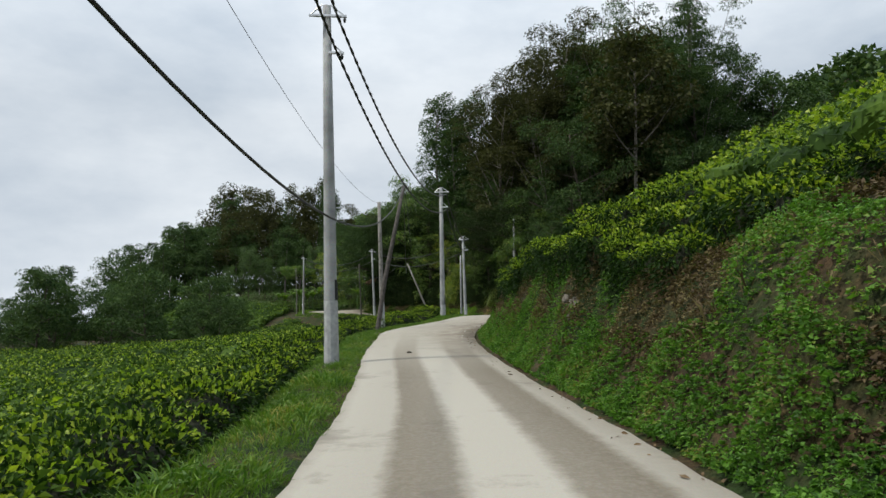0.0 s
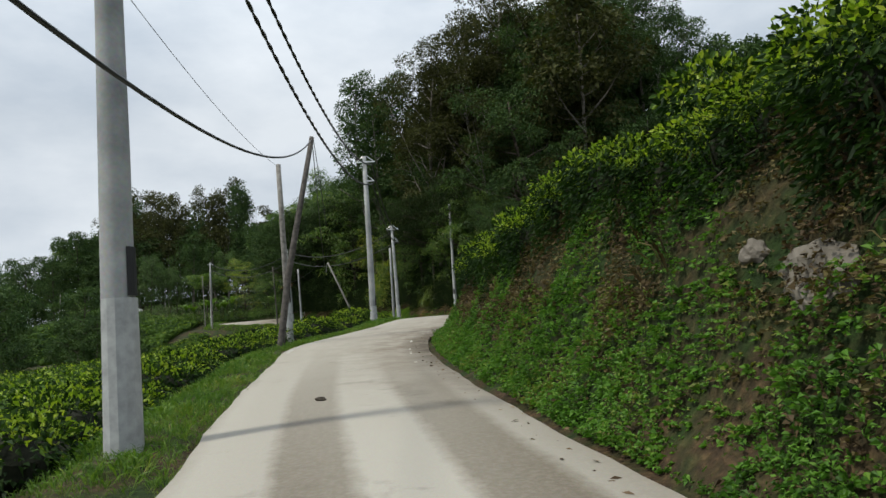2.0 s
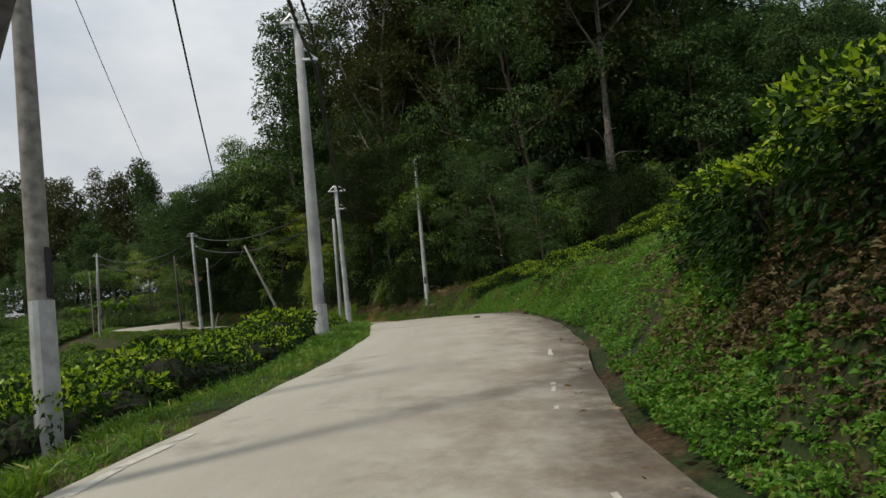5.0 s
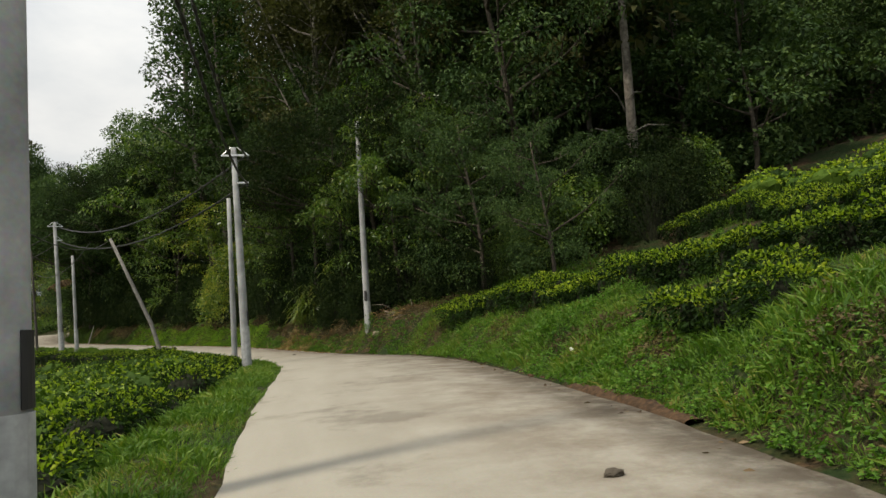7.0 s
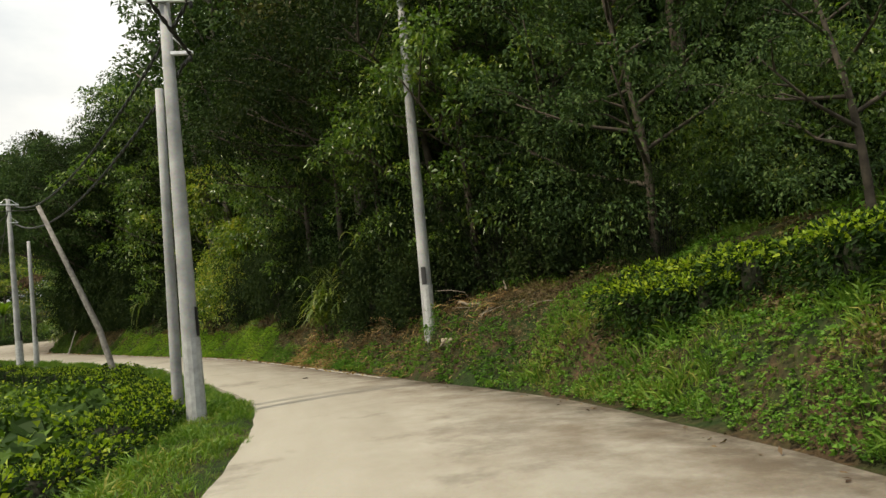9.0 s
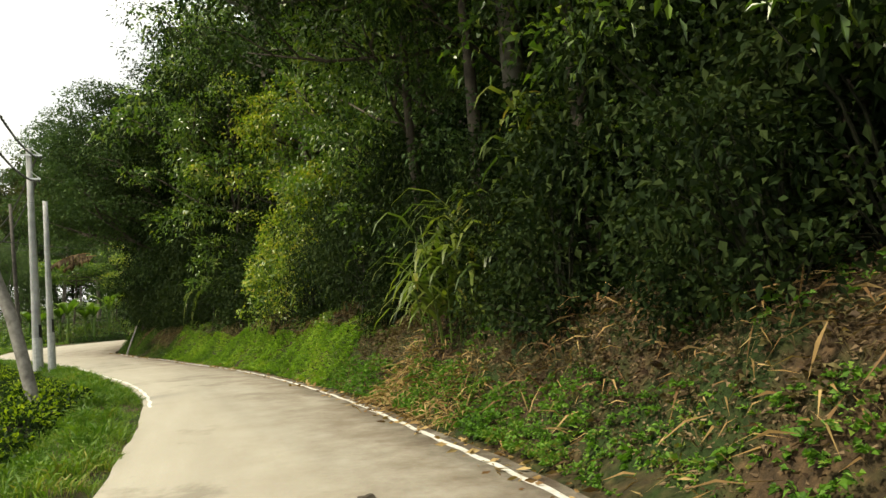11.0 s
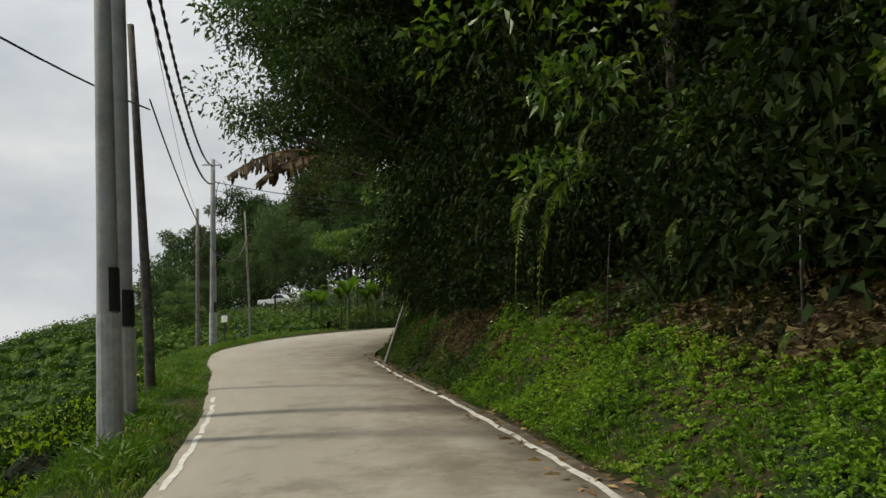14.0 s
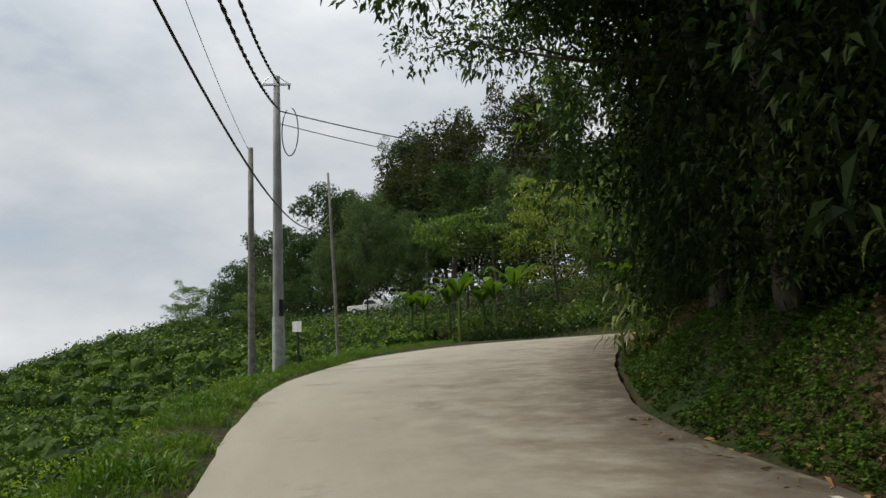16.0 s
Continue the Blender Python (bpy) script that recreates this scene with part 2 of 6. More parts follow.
def road_material():
    """Pale worn surface with two darker wheel tracks, damp edges and stains. UV: x across (0 to 1), y along in metres."""
    m, n, l, b = material("worn_concrete_road", 0.88, 0, 0.3)
    uv = n.new("ShaderNodeUVMap")
    sep = n.new("ShaderNodeSeparateXYZ")
    l.new(uv.outputs[0], sep.inputs[0])
    lay = n.new("ShaderNodeMapping")
    lay.inputs["Scale"].default_value = (4.0, 0.16, 1)
    l.new(uv.outputs[0], lay.inputs["Vector"])
    big, grit = noise_tex(n, l, 1.6, 7, 0.62, lay.outputs[0]), noise_tex(n, l, 60, 4, 0.7)
    base = ramp(n, [(0.3, (0.262, 0.243, 0.2)), (0.5, (0.288, 0.268, 0.222)), (0.7, (0.312, 0.292, 0.245))])
    l.new(big.outputs["Fac"], base.inputs["Fac"])
    tracks = ramp(n, [(0.0, (0.4,) * 3), (0.05, (0.1,) * 3), (0.22, (0.22,) * 3), (0.26, (0.95,) * 3), (0.4, (0.85,) * 3), (0.45, (0.02,) * 3), (0.63, (0.03,) * 3), (0.68, (0.85,) * 3), (0.85, (1.0,) * 3), (0.9, (0.35,) * 3), (1.0, (0.6,) * 3)])
    warp = n.new("ShaderNodeMath")
    warp.operation = "MULTIPLY_ADD"
    l.new(big.outputs["Fac"], warp.inputs[0])
    warp.inputs[1].default_value = 0.05
    l.new(sep.outputs[0], warp.inputs[2])
    shift = n.new("ShaderNodeMath")
    shift.operation = "SUBTRACT"
    l.new(warp.outputs[0], shift.inputs[0])
    shift.inputs[1].default_value = 0.025
    torn = n.new("ShaderNodeMath")
    torn.operation = "MULTIPLY_ADD"
    l.new(noise_tex(n, l, 4.5, 7, 0.75).outputs["Fac"], torn.inputs[0])
    torn.inputs[1].default_value = 0.07
    l.new(shift.outputs[0], torn.inputs[2])
    back = n.new("ShaderNodeMath")
    back.operation = "SUBTRACT"
    l.new(torn.outputs[0], back.inputs[0])
    back.inputs[1].default_value = 0.035
    l.new(back.outputs[0], tracks.inputs["Fac"])
    fade = n.new("ShaderNodeMapRange")
    fade.inputs[1].default_value, fade.inputs[2].default_value, fade.inputs[3].default_value, fade.inputs[4].default_value = 7, 20, 0.95, 0.06
    l.new(sep.outputs[1], fade.inputs[0])
    rough_edge = ramp(n, [(0.36, (0.8,) * 3), (0.56, (1,) * 3)])
    l.new(noise_tex(n, l, 20, 6, 0.7).outputs["Fac"], rough_edge.inputs["Fac"])
    f1 = n.new("ShaderNodeMath")
    f1.operation = "MULTIPLY"
    l.new(tracks.outputs[0], f1.inputs[0])
    l.new(fade.outputs[0], f1.inputs[1])
    f2 = n.new("ShaderNodeMath")
    f2.operation = "MULTIPLY"
    l.new(f1.outputs[0], f2.inputs[0])
    l.new(rough_edge.outputs[0], f2.inputs[1])
    pale = mix(n, l, fade.outputs[0], base.outputs[0], (0.35, 0.33, 0.285))
    c1 = mix(n, l, f2.outputs[0], pale, (0.125, 0.105, 0.076))
    stain = ramp(n, [(0.56, (0, 0, 0)), (0.66, (0.5,) * 3)])
    l.new(noise_tex(n, l, 0.55, 7, 0.7).outputs["Fac"], stain.inputs["Fac"])
    c2 = mix(n, l, stain.outputs[0], c1, (0.1, 0.085, 0.066))
    late = n.new("ShaderNodeMapRange")
    for k, v in enumerate((9, 19, 0.0, 0.9)):
        late.inputs[k + 1].default_value = v
    l.new(sep.outputs[1], late.inputs[0])
    dirt = ramp(n, [(0.25, (0.06,) * 3), (0.5, (0.34,) * 3), (0.75, (0.75,) * 3), (1.0, (1,) * 3)])
    l.new(warp.outputs[0], dirt.inputs["Fac"])
    patch = ramp(n, [(0.38, (0.1,) * 3), (0.62, (1,) * 3)])
    l.new(noise_tex(n, l, 1.3, 7, 0.72).outputs["Fac"], patch.inputs["Fac"])
    d1, d2 = n.new("ShaderNodeMath"), n.new("ShaderNodeMath")
    d1.operation = d2.operation = "MULTIPLY"
    l.new(late.outputs[0], d1.inputs[0])
    l.new(dirt.outputs[0], d1.inputs[1])
    l.new(d1.outputs[0], d2.inputs[0])
    l.new(patch.outputs[0], d2.inputs[1])
    c2 = mix(n, l, d2.outputs[0], c2, (0.115, 0.084, 0.056))
    grime = ramp(n, [(0.8, (0, 0, 0)), (0.9, (0.65,) * 3), (0.97, (1,) * 3)])
    l.new(back.outputs[0], grime.inputs["Fac"])
    thin = ramp(n, [(0.34, (0.25,) * 3), (0.55, (1,) * 3)])
    l.new(noise_tex(n, l, 2.2, 7, 0.72).outputs["Fac"], thin.inputs["Fac"])
    g1, g2 = n.new("ShaderNodeMath"), n.new("ShaderNodeMath")
    g1.operation = g2.operation = "MULTIPLY"
    l.new(late.outputs[0], g1.inputs[0])
    l.new(grime.outputs[0], g1.inputs[1])
    l.new(g1.outputs[0], g2.inputs[0])
    l.new(thin.outputs[0], g2.inputs[1])
    c2 = mix(n, l, g2.outputs[0], c2, (0.055, 0.042, 0.028))
    c3 = mix(n, l, 0.35, c2, grit.outputs["Color"], "SOFT_LIGHT")
    l.new(c3, b.inputs["Base Color"])
    bump(n, l, b, grit.outputs["Fac"], 0.35, 0.008)
    return m


M_ROAD = road_material()

# ---- the lie of the land ----
# Stations along the road: left edge x, y; right edge x, y; height.
STATIONS = [
    (-1.0, -60, 2.4, -60, -3.6), (-0.9, -25, 2.3, -25, -3.3), (-0.9, -10, 2.2, -10, -3.25), (-1.0, 0, 2.1, 0, -3.13), (-1.3, 6, 1.85, 6, -2.96),
    (-1.72, 12, 1.6, 12, -2.7), (-1.92, 18, 1.65, 18, -2.44), (-1.85, 21.8, 2.05, 22, -2.17), (-0.7, 25.0, 3.0, 24.8, -1.93),
    (0.35, 27.6, 4.0, 27.3, -1.74), (1.4, 31, 4.8, 30.3, -1.5), (2.0, 35.2, 5.75, 34.5, -1.36), (2.35, 38.4, 6.4, 37.6, -1.32),
    (2.9, 42.4, 7.1, 41.4, -1.3), (3.45, 46.3, 7.75, 45.5, -1.3), (3.9, 50.2, 7.9, 50, -1.31), (4.0, 54, 7.3, 54.6, -1.33),
    (3.65, 56.8, 6.75, 58.2, -1.32), (3.0, 59.8, 6.08, 61, -1.25), (2.1, 63.4, 5.0, 64.8, -1.12), (1.0, 66.9, 3.7, 68.3, -0.97),
    (-0.5, 70.3, 2.2, 71.9, -0.83), (-2.5, 74.2, 0.5, 75.6, -0.72), (-4.2, 77.5, -1.1, 78.9, -0.62), (-6.2, 80.8, -3.2, 82.5, -0.42),
    (-7.9, 83.2, -4.9, 85.3, -0.3), (-10.7, 87.1, -7.0, 88.8, -0.08), (-13.9, 91.2, -8.9, 92.6, 0.05), (-16.8, 95.6, -9.9, 96.2, 0.3),
    (-19, 100.3, -10.8, 100.6, 0.5), (-20.8, 106.5, -11.6, 106, 0.8), (-20.5, 113, -11.5, 110, 1.1), (-16.5, 119, -9.5, 113.5, 1.3),
    (-9, 122.5, -6, 116, 1.4), (5, 124, 5, 118, 1.5), (40, 124, 40, 119, 1.8),
]


def smooth_line(points, step=0.5):
    p = np.array(points, float)
    p = np.vstack([2 * p[0] - p[1], p, 2 * p[-1] - p[-2]])
    out = []
    for i in range(1, len(p) - 2):
        n = max(2, int(np.linalg.norm(p[i + 1][:2] - p[i][:2]) / step))
        for k in range(n):
            t = k / n
            out.append(0.5 * (2 * p[i] + (p[i + 1] - p[i - 1]) * t + (2 * p[i - 1] - 5 * p[i] + 4 * p[i + 1] - p[i + 2]) * t * t + (3 * p[i] - p[i - 1] - 3 * p[i + 1] + p[i + 2]) * t ** 3))
    out.append(p[-2])
    return np.array(out)


LINE = smooth_line(STATIONS)
LEFT, RIGHT, LZ = LINE[:, 0:2], LINE[:, 2:4], LINE[:, 4]
MID = (LEFT + RIGHT) / 2
HALF = np.linalg.norm(RIGHT - LEFT, axis=1) / 2
ACROSS = (RIGHT - LEFT) / (2 * HALF[:, None])
ALONG = np.r_[0, np.cumsum(np.linalg.norm(np.diff(MID, axis=0), axis=1))]


def by_y(rows):
    """A value along the road from rows of (y, value)."""
    r = np.array(rows, float)
    return np.interp(MID[:, 1], r[:, 0], r[:, 1])


BANK_H = by_y([(-60, 1.9), (4, 1.95), (7, 2.25), (10, 2.75), (12.5, 2.6), (15, 2.15), (18, 1.9), (21, 2.0), (23, 2.25), (25, 1.75), (27.5, 1.1), (30, 0.8), (38, 0.75), (46, 0.9), (52, 0.95), (54, 1.25), (57, 1.25), (62, 1.25), (90, 1.3), (97, 1.1), (112, 0.6)])
BANK_W = by_y([(-60, 1.5), (12, 1.5), (15, 1.8), (22, 1.8), (30, 1.2), (50, 1.3), (53.5, 0.7), (56.5, 0.7), (60, 1.5), (90, 1.5), (112, 2)])
SLOPE_R = by_y([(-60, 0.43), (20, 0.43), (30, 0.3), (48, 0.3), (56, 0.4), (62, 0.62), (95, 0.6), (112, 0.2)])
DROP_L = by_y([(-60, 2.4), (20, 2.2), (28, 1.6), (45, 1.4), (60, 1.8), (75, 3.8), (88, 5.5), (104, 5.0), (114, 0.6), (125, 0.2)])


def ease(a):
    a = np.clip(a, 0, 1)
    return a * a * (3 - 2 * a)


def wobble(x, y, scale, seed=0.0):
    return (np.sin(x / scale + 1.7 * np.sin(y / scale * 0.8 + seed)) + np.sin(y / scale * 1.3 + 1.3 * np.sin(x / scale * 0.7 + 2 * seed))) / 2


def road_frame(x, y):
    """For points: metres beyond the road's edge (below 0: on it), the side (1 right, -1 left), and weighted road values."""
    x, y = np.atleast_1d(np.asarray(x, float)), np.atleast_1d(np.asarray(y, float))
    u, side, vals = np.empty(len(x)), np.empty(len(x)), np.empty((len(x), 5))
    table = np.stack([LZ, BANK_H, BANK_W, SLOPE_R, DROP_L], 1)
    for a in range(0, len(x), 8000):
        s = slice(a, a + 8000)
        dx, dy = x[s, None] - MID[None, :, 0], y[s, None] - MID[None, :, 1]
        d2 = dx * dx + dy * dy
        lat = dx * ACROSS[None, :, 0] + dy * ACROSS[None, :, 1]
        near = d2.argmin(1)
        rows = np.arange(len(near))
        side[s] = np.where(lat[rows, near] >= 0, 1, -1)
        u[s] = np.sqrt(d2[rows, near]) - HALF[near]
        w = 1 / (d2 + 0.3) ** 2
        vals[s] = (w @ table) / w.sum(1)[:, None]
    return u, side, vals


def height(x, y):
    x, y = np.atleast_1d(np.asarray(x, float)), np.atleast_1d(np.asarray(y, float))
    u, side, v = road_frame(x, y)
    z, bh, bw, sr, dl = v.T
    lumps = 0.17 * wobble(x, y, 1.3) + 0.12 * wobble(x, y, 0.47, 3)
    ru = np.maximum(u - 0.25, 0)
    beyond = np.maximum(ru - bw, 0)
    right = bh * ease(ru / bw) ** 0.8 + sr * 45 * (1 - np.exp(-beyond / 45)) - 0.05 + lumps * ease(ru / 0.8)
    lu = np.maximum(u - 0.9, 0)
    left = -0.04 - dl * (1 - np.exp(-lu / 5)) - 0.02 * np.minimum(lu, 40) + lumps * ease(lu / 2) * 0.8
    h = z + np.where(side > 0, right, left)
    on = u < 0
    h = np.where(on, z - 0.12, h)
    h = np.where((u >= 0) & (u < 0.12), z - 0.05, h)
    h += 7.0 * ease((y - 118) / 34) * ease((45 - x) / 30) * ease((x + 95) / 40)
    h += 0.11 * np.clip(y - 150, 0, 70) * ease((70 - x) / 40) * ease((x + 120) / 50)
    h += 4.4 * np.exp(-(((x + 46) / 15) ** 2 + ((y - 121) / 12) ** 2))
    h += 0.4 * np.exp(-(((x - 7.75) / 0.3) ** 2 + ((y - 55.45) / 0.5) ** 2))
    h += 0.22 * np.exp(-(((x - 8.05) / 0.5) ** 2 + ((y - 55.5) / 1.1) ** 2))
    h += 84 * np.exp(-(((x - 150) / 56) ** 2 + ((y - 215) / 60) ** 2))
    h += -22 * ease((-x - 62) / 120)
    return h


def height1(x, y):
    return float(height(x, y)[0])


def beside(y, off, side=1):
    """A place off metres beyond the road's right (1) or left (-1) edge, at the station nearest to y."""
    i = int(np.abs(MID[:, 1] - y).argmin())
    p = MID[i] + ACROSS[i] * side * (HALF[i] + off)
    return float(p[0]), float(p[1])


# ---- mesh helpers ----
def mesh_of(name, verts, faces, mats=(), index=None, smooth=False, uv=None):
    """faces: an array of quads, or a list of any polygons."""
    me = bpy.data.meshes.new(name)
    if isinstance(faces, np.ndarray):
        k = faces.shape[1]
        me.vertices.add(len(verts))
        me.vertices.foreach_set("co", np.asarray(verts, np.float32).ravel())
        me.loops.add(faces.size)
        me.loops.foreach_set("vertex_index", faces.astype(np.int32).ravel())
        me.polygons.add(len(faces))
        me.polygons.foreach_set("loop_start", np.arange(0, faces.size, k, dtype=np.int32))
        me.update(calc_edges=True)
    else:
        me.from_pydata([tuple(v) for v in verts], [], faces)
    for m in mats:
        me.materials.append(m)
    if index is not None:
        me.polygons.foreach_set("material_index", np.asarray(index, np.int32))
    me.polygons.foreach_set("use_smooth", np.full(len(me.polygons), smooth, bool))
    if uv is not None:
        lay = me.uv_layers.new(name="UVMap")
        vi = np.empty(len(me.loops), np.int32)
        me.loops.foreach_get("vertex_index", vi)
        lay.data.foreach_set("uv", np.asarray(uv, np.float32)[vi].ravel())
    me.update()
    return me


def thing(name, label, category, group="", at=(0, 0, 0), kind=""):
    ob = new(name)
    ob.empty_display_size = 0.2
    ob.location = at
    return tagged(ob, label, category, group, kind)


def child(name, me, parent, label=""):
    ob = new(name, me)
    ob.parent = parent
    return tagged(ob, label)


def part(name, bm, mat, parent, label="", smooth=False):
    me = bpy.data.meshes.new(name)
    bm.to_mesh(me)
    bm.free()
    me.materials.append(mat)
    me.polygons.foreach_set("use_smooth", np.full(len(me.polygons), smooth, bool))
    return child(name, me, parent, label)


def box(bm, lo, hi, bevel=0.0):
    c = [(a + b) / 2 for a, b in zip(lo, hi)]
    s = [b - a for a, b in zip(lo, hi)]
    r = bmesh.ops.create_cube(bm, size=1, matrix=Matrix.Translation(c) @ Matrix.Diagonal((*s, 1)))
    if bevel:
        es = list({e for v in r["verts"] for e in v.link_edges})
        bmesh.ops.bevel(bm, geom=es, offset=bevel, segments=2, affect="EDGES")


def tube(path, radii, sides=6, cap=True):
    """Vertices and quads of a tube along a path."""
    path, radii = np.asarray(path, float), np.broadcast_to(np.asarray(radii, float), (len(path),))
    t = np.gradient(path, axis=0)
    t /= np.linalg.norm(t, axis=1)[:, None] + 1e-9
    ref = np.where(np.abs(t[:, 2:3]) > 0.9, np.array([[1.0, 0, 0]]), np.array([[0, 0, 1.0]]))
    a = np.cross(t, ref)
    a /= np.linalg.norm(a, axis=1)[:, None] + 1e-9
    b = np.cross(t, a)
    ang = np.linspace(0, 2 * np.pi, sides, endpoint=False)
    ring = path[:, None] + radii[:, None, None] * (a[:, None] * np.cos(ang)[None, :, None] + b[:, None] * np.sin(ang)[None, :, None])
    n = len(path)
    i = np.arange(n - 1)[:, None] * sides
    k = np.arange(sides)[None]
    f = np.stack([i + k, i + (k + 1) % sides, i + sides + (k + 1) % sides, i + sides + k], -1).reshape(-1, 4)
    v = ring.reshape(-1, 3)
    if cap:
        c = len(v)
        v = np.vstack([v, path[-1]])
        top = (n - 1) * sides
        kk = np.arange(0, sides, 2)
        f = np.vstack([f, np.stack([top + kk, top + (kk + 1) % sides, top + (kk + 2) % sides, np.full(len(kk), c)], -1)])
    return v, f


def join(pieces):
    vs, fs, n = [], [], 0
    for v, f in pieces:
        vs.append(v)
        fs.append(f + n)
        n += len(v)
    return np.vstack(vs), np.vstack(fs)


def unit(a):
    return a / (np.linalg.norm(a, axis=-1, keepdims=True) + 1e-9)


def leaves(base, way, length, width, rng, fold=0.15, droop=0.0, tri=False, full=False):
    """A folded leaf at each base, along each way: four-cornered, three-cornered or (full) with a rounded outline."""
    n = len(base)
    way = unit(np.asarray(way, float))
    side = unit(np.cross(way, unit(rng.normal(size=(n, 3)) + np.array([0, 0, 1.2]))))
    up = np.cross(side, way)
    length, width = np.broadcast_to(length, (n,))[:, None], np.broadcast_to(width, (n,))[:, None]
    if tri:
        tip = base + way * length + np.array([0, 0, -1]) * length * droop
        mid = base + way * length * 0.3
        return np.stack([mid + side * width * 0.62, tip, mid - side * width * 0.62], 1).reshape(-1, 3), np.arange(3 * n).reshape(-1, 3)
    mid = base + way * length * 0.5 + up * length * fold
    tip = base + way * length + np.array([0, 0, -1]) * length * droop
    if full:
        a, c = base * 0.72 + tip * 0.28 + up * length * fold, base * 0.34 + tip * 0.66 + up * length * fold * 0.9
        v = np.stack([base, a + side * width * 0.5, c + side * width * 0.42, tip, c - side * width * 0.42, a - side * width * 0.5], 1).reshape(-1, 3)
        k = np.arange(n)[:, None] * 6
        return v, np.stack([k + np.array([[0, 1, 2, 3]]), k + np.array([[0, 3, 4, 5]])], 1).reshape(-1, 4)
    v = np.stack([base, mid + side * width / 2, tip, mid - side * width / 2], 1).reshape(-1, 3)
    return v, np.arange(4 * n).reshape(-1, 4)


def ball_ways(n, rng, lift=0.0):
    d = rng.normal(size=(n, 3))
    d[:, 2] += lift
    return unit(d)


def clump(centre, radius, n, length, rng, flat=0.6, lift=0.5, droop=0.15, slim=0.42, tri=False):
    d = ball_ways(n, rng, lift)
    r = radius * rng.uniform(0.55, 1.05, (n, 1))
    p = centre + d * r * np.array([1, 1, flat])
    way = d + rng.normal(size=(n, 3)) * 0.7
    return leaves(p, way, length * rng.uniform(0.6, 1.25, n), length * slim * rng.uniform(0.7, 1.2, n), rng, 0.12, droop, tri)


# ---- ground and road ----
def axis(knots):
    out = []
    for (a, b, step) in knots:
        out.extend(np.arange(a, b, step))
    out.append(knots[-1][1])
    return np.array(out)


gx = axis([(-2500, -400, 300), (-400, -100, 25), (-100, -40, 4), (-40, -26, 1.2), (-26, 22, 0.35), (22, 40, 1.2), (40, 120, 5), (120, 320, 12), (320, 2500, 310)])
gy = axis([(-2500, -300, 300), (-300, -60, 20), (-60, -16, 2), (-16, 108, 0.4), (108, 132, 1.2), (132, 190, 4), (190, 320, 10), (320, 2500, 310)])
GX, GY = np.meshgrid(gx, gy)
gz = height(GX.ravel(), GY.ravel())
ny, nx = GX.shape
gi = (np.arange(ny - 1)[:, None] * nx + np.arange(nx - 1)[None]).ravel()
ground = new("ground", mesh_of("ground", np.stack([GX.ravel(), GY.ravel(), gz], 1), np.stack([gi, gi + 1, gi + nx + 1, gi + nx], 1), [M_GROUND], smooth=True))
tagged(ground, "brown soil hillside with patches of grass", "ground", kind="structure")


def road_mesh():
    cols = np.linspace(0, 1, 11)
    rows = []
    for i in range(len(MID)):
        ragged = 0.015 * math.sin(ALONG[i] * 1.9) + 0.012 * math.sin(ALONG[i] * 5.3 + 1)
        for c in cols:
            off = (c * 2 - 1) * (HALF[i] + (ragged if c in (0.0, 1.0) else 0))
            p = MID[i] + ACROSS[i] * off
            rows.append((p[0], p[1], LZ[i] + 0.035 * (1 - (2 * c - 1) ** 2)))
    v = np.array(rows)
    n, k = len(MID), len(cols)
    uv = np.stack([np.tile(cols, n), np.repeat(ALONG - 60, k)], 1)
    i = (np.arange(n - 1)[:, None] * k + np.arange(k - 1)[None]).ravel()
    f = np.stack([i, i + 1, i + k + 1, i + k], 1)
    low = v.copy()
    low[:, 2] -= 0.14
    m = len(v)
    e = np.arange(n - 1) * k
    lf = np.stack([e + m, e, e + k, e + k + m], 1)
    e2 = e + k - 1
    rf = np.stack([e2, e2 + m, e2 + k + m, e2 + k], 1)
    return mesh_of("road", np.vstack([v, low]), np.vstack([f, lf, rf]), [M_ROAD], uv=np.vstack([uv, uv]))


tagged(new("road", road_mesh()), "narrow pale worn road with darker wheel tracks", "road", kind="structure")


def edge_line(side, y0, y1, inset, width, seed, wear, mat=M_LINE):
    """Painted edge line in worn strokes, 4 mm above the surface."""
    rng = np.random.default_rng(seed)
    keep = [i for i in range(len(MID)) if y0 <= MID[i, 1] <= y1]
    vs, fs = [], []
    for i, j in zip(keep[:-1], keep[1:]):
        for a in np.linspace(0, 0.8, 5):
            worn = 0.5 + 0.35 * math.sin((ALONG[i] + a * 0.5) * 2.3 + seed) + 0.3 * math.sin((ALONG[i] + a * 0.5) * 5.9 + 2 * seed)
            if worn < wear * 1.25 - 0.12 or rng.random() < wear * 0.35:
                continue
            q = []
            for t in (a, a + 0.2):
                m, h, ac, z = (MID[i] * (1 - t) + MID[j] * t, HALF[i] * (1 - t) + HALF[j] * t, ACROSS[i], LZ[i] * (1 - t) + LZ[j] * t)
                for w in (0, 1):
                    o = h - inset - width * w + 0.012 * math.sin((ALONG[i] + t * 0.5) * 7 + w)
                    p = m + ac * side * o
                    c = (side * o / h + 1) / 2
                    q.append((p[0], p[1], z + 0.035 * (1 - (2 * c - 1) ** 2) + 0.004))
            n = len(vs)
            vs += [q[0], q[1], q[3], q[2]]
            fs.append((n, n + 1, n + 2, n + 3))
    ob = new("road_line", mesh_of("road_line", np.array(vs), np.array(fs), [mat]))
    return tagged(ob, "worn white painted line along the road edge", "road line", kind="structure")


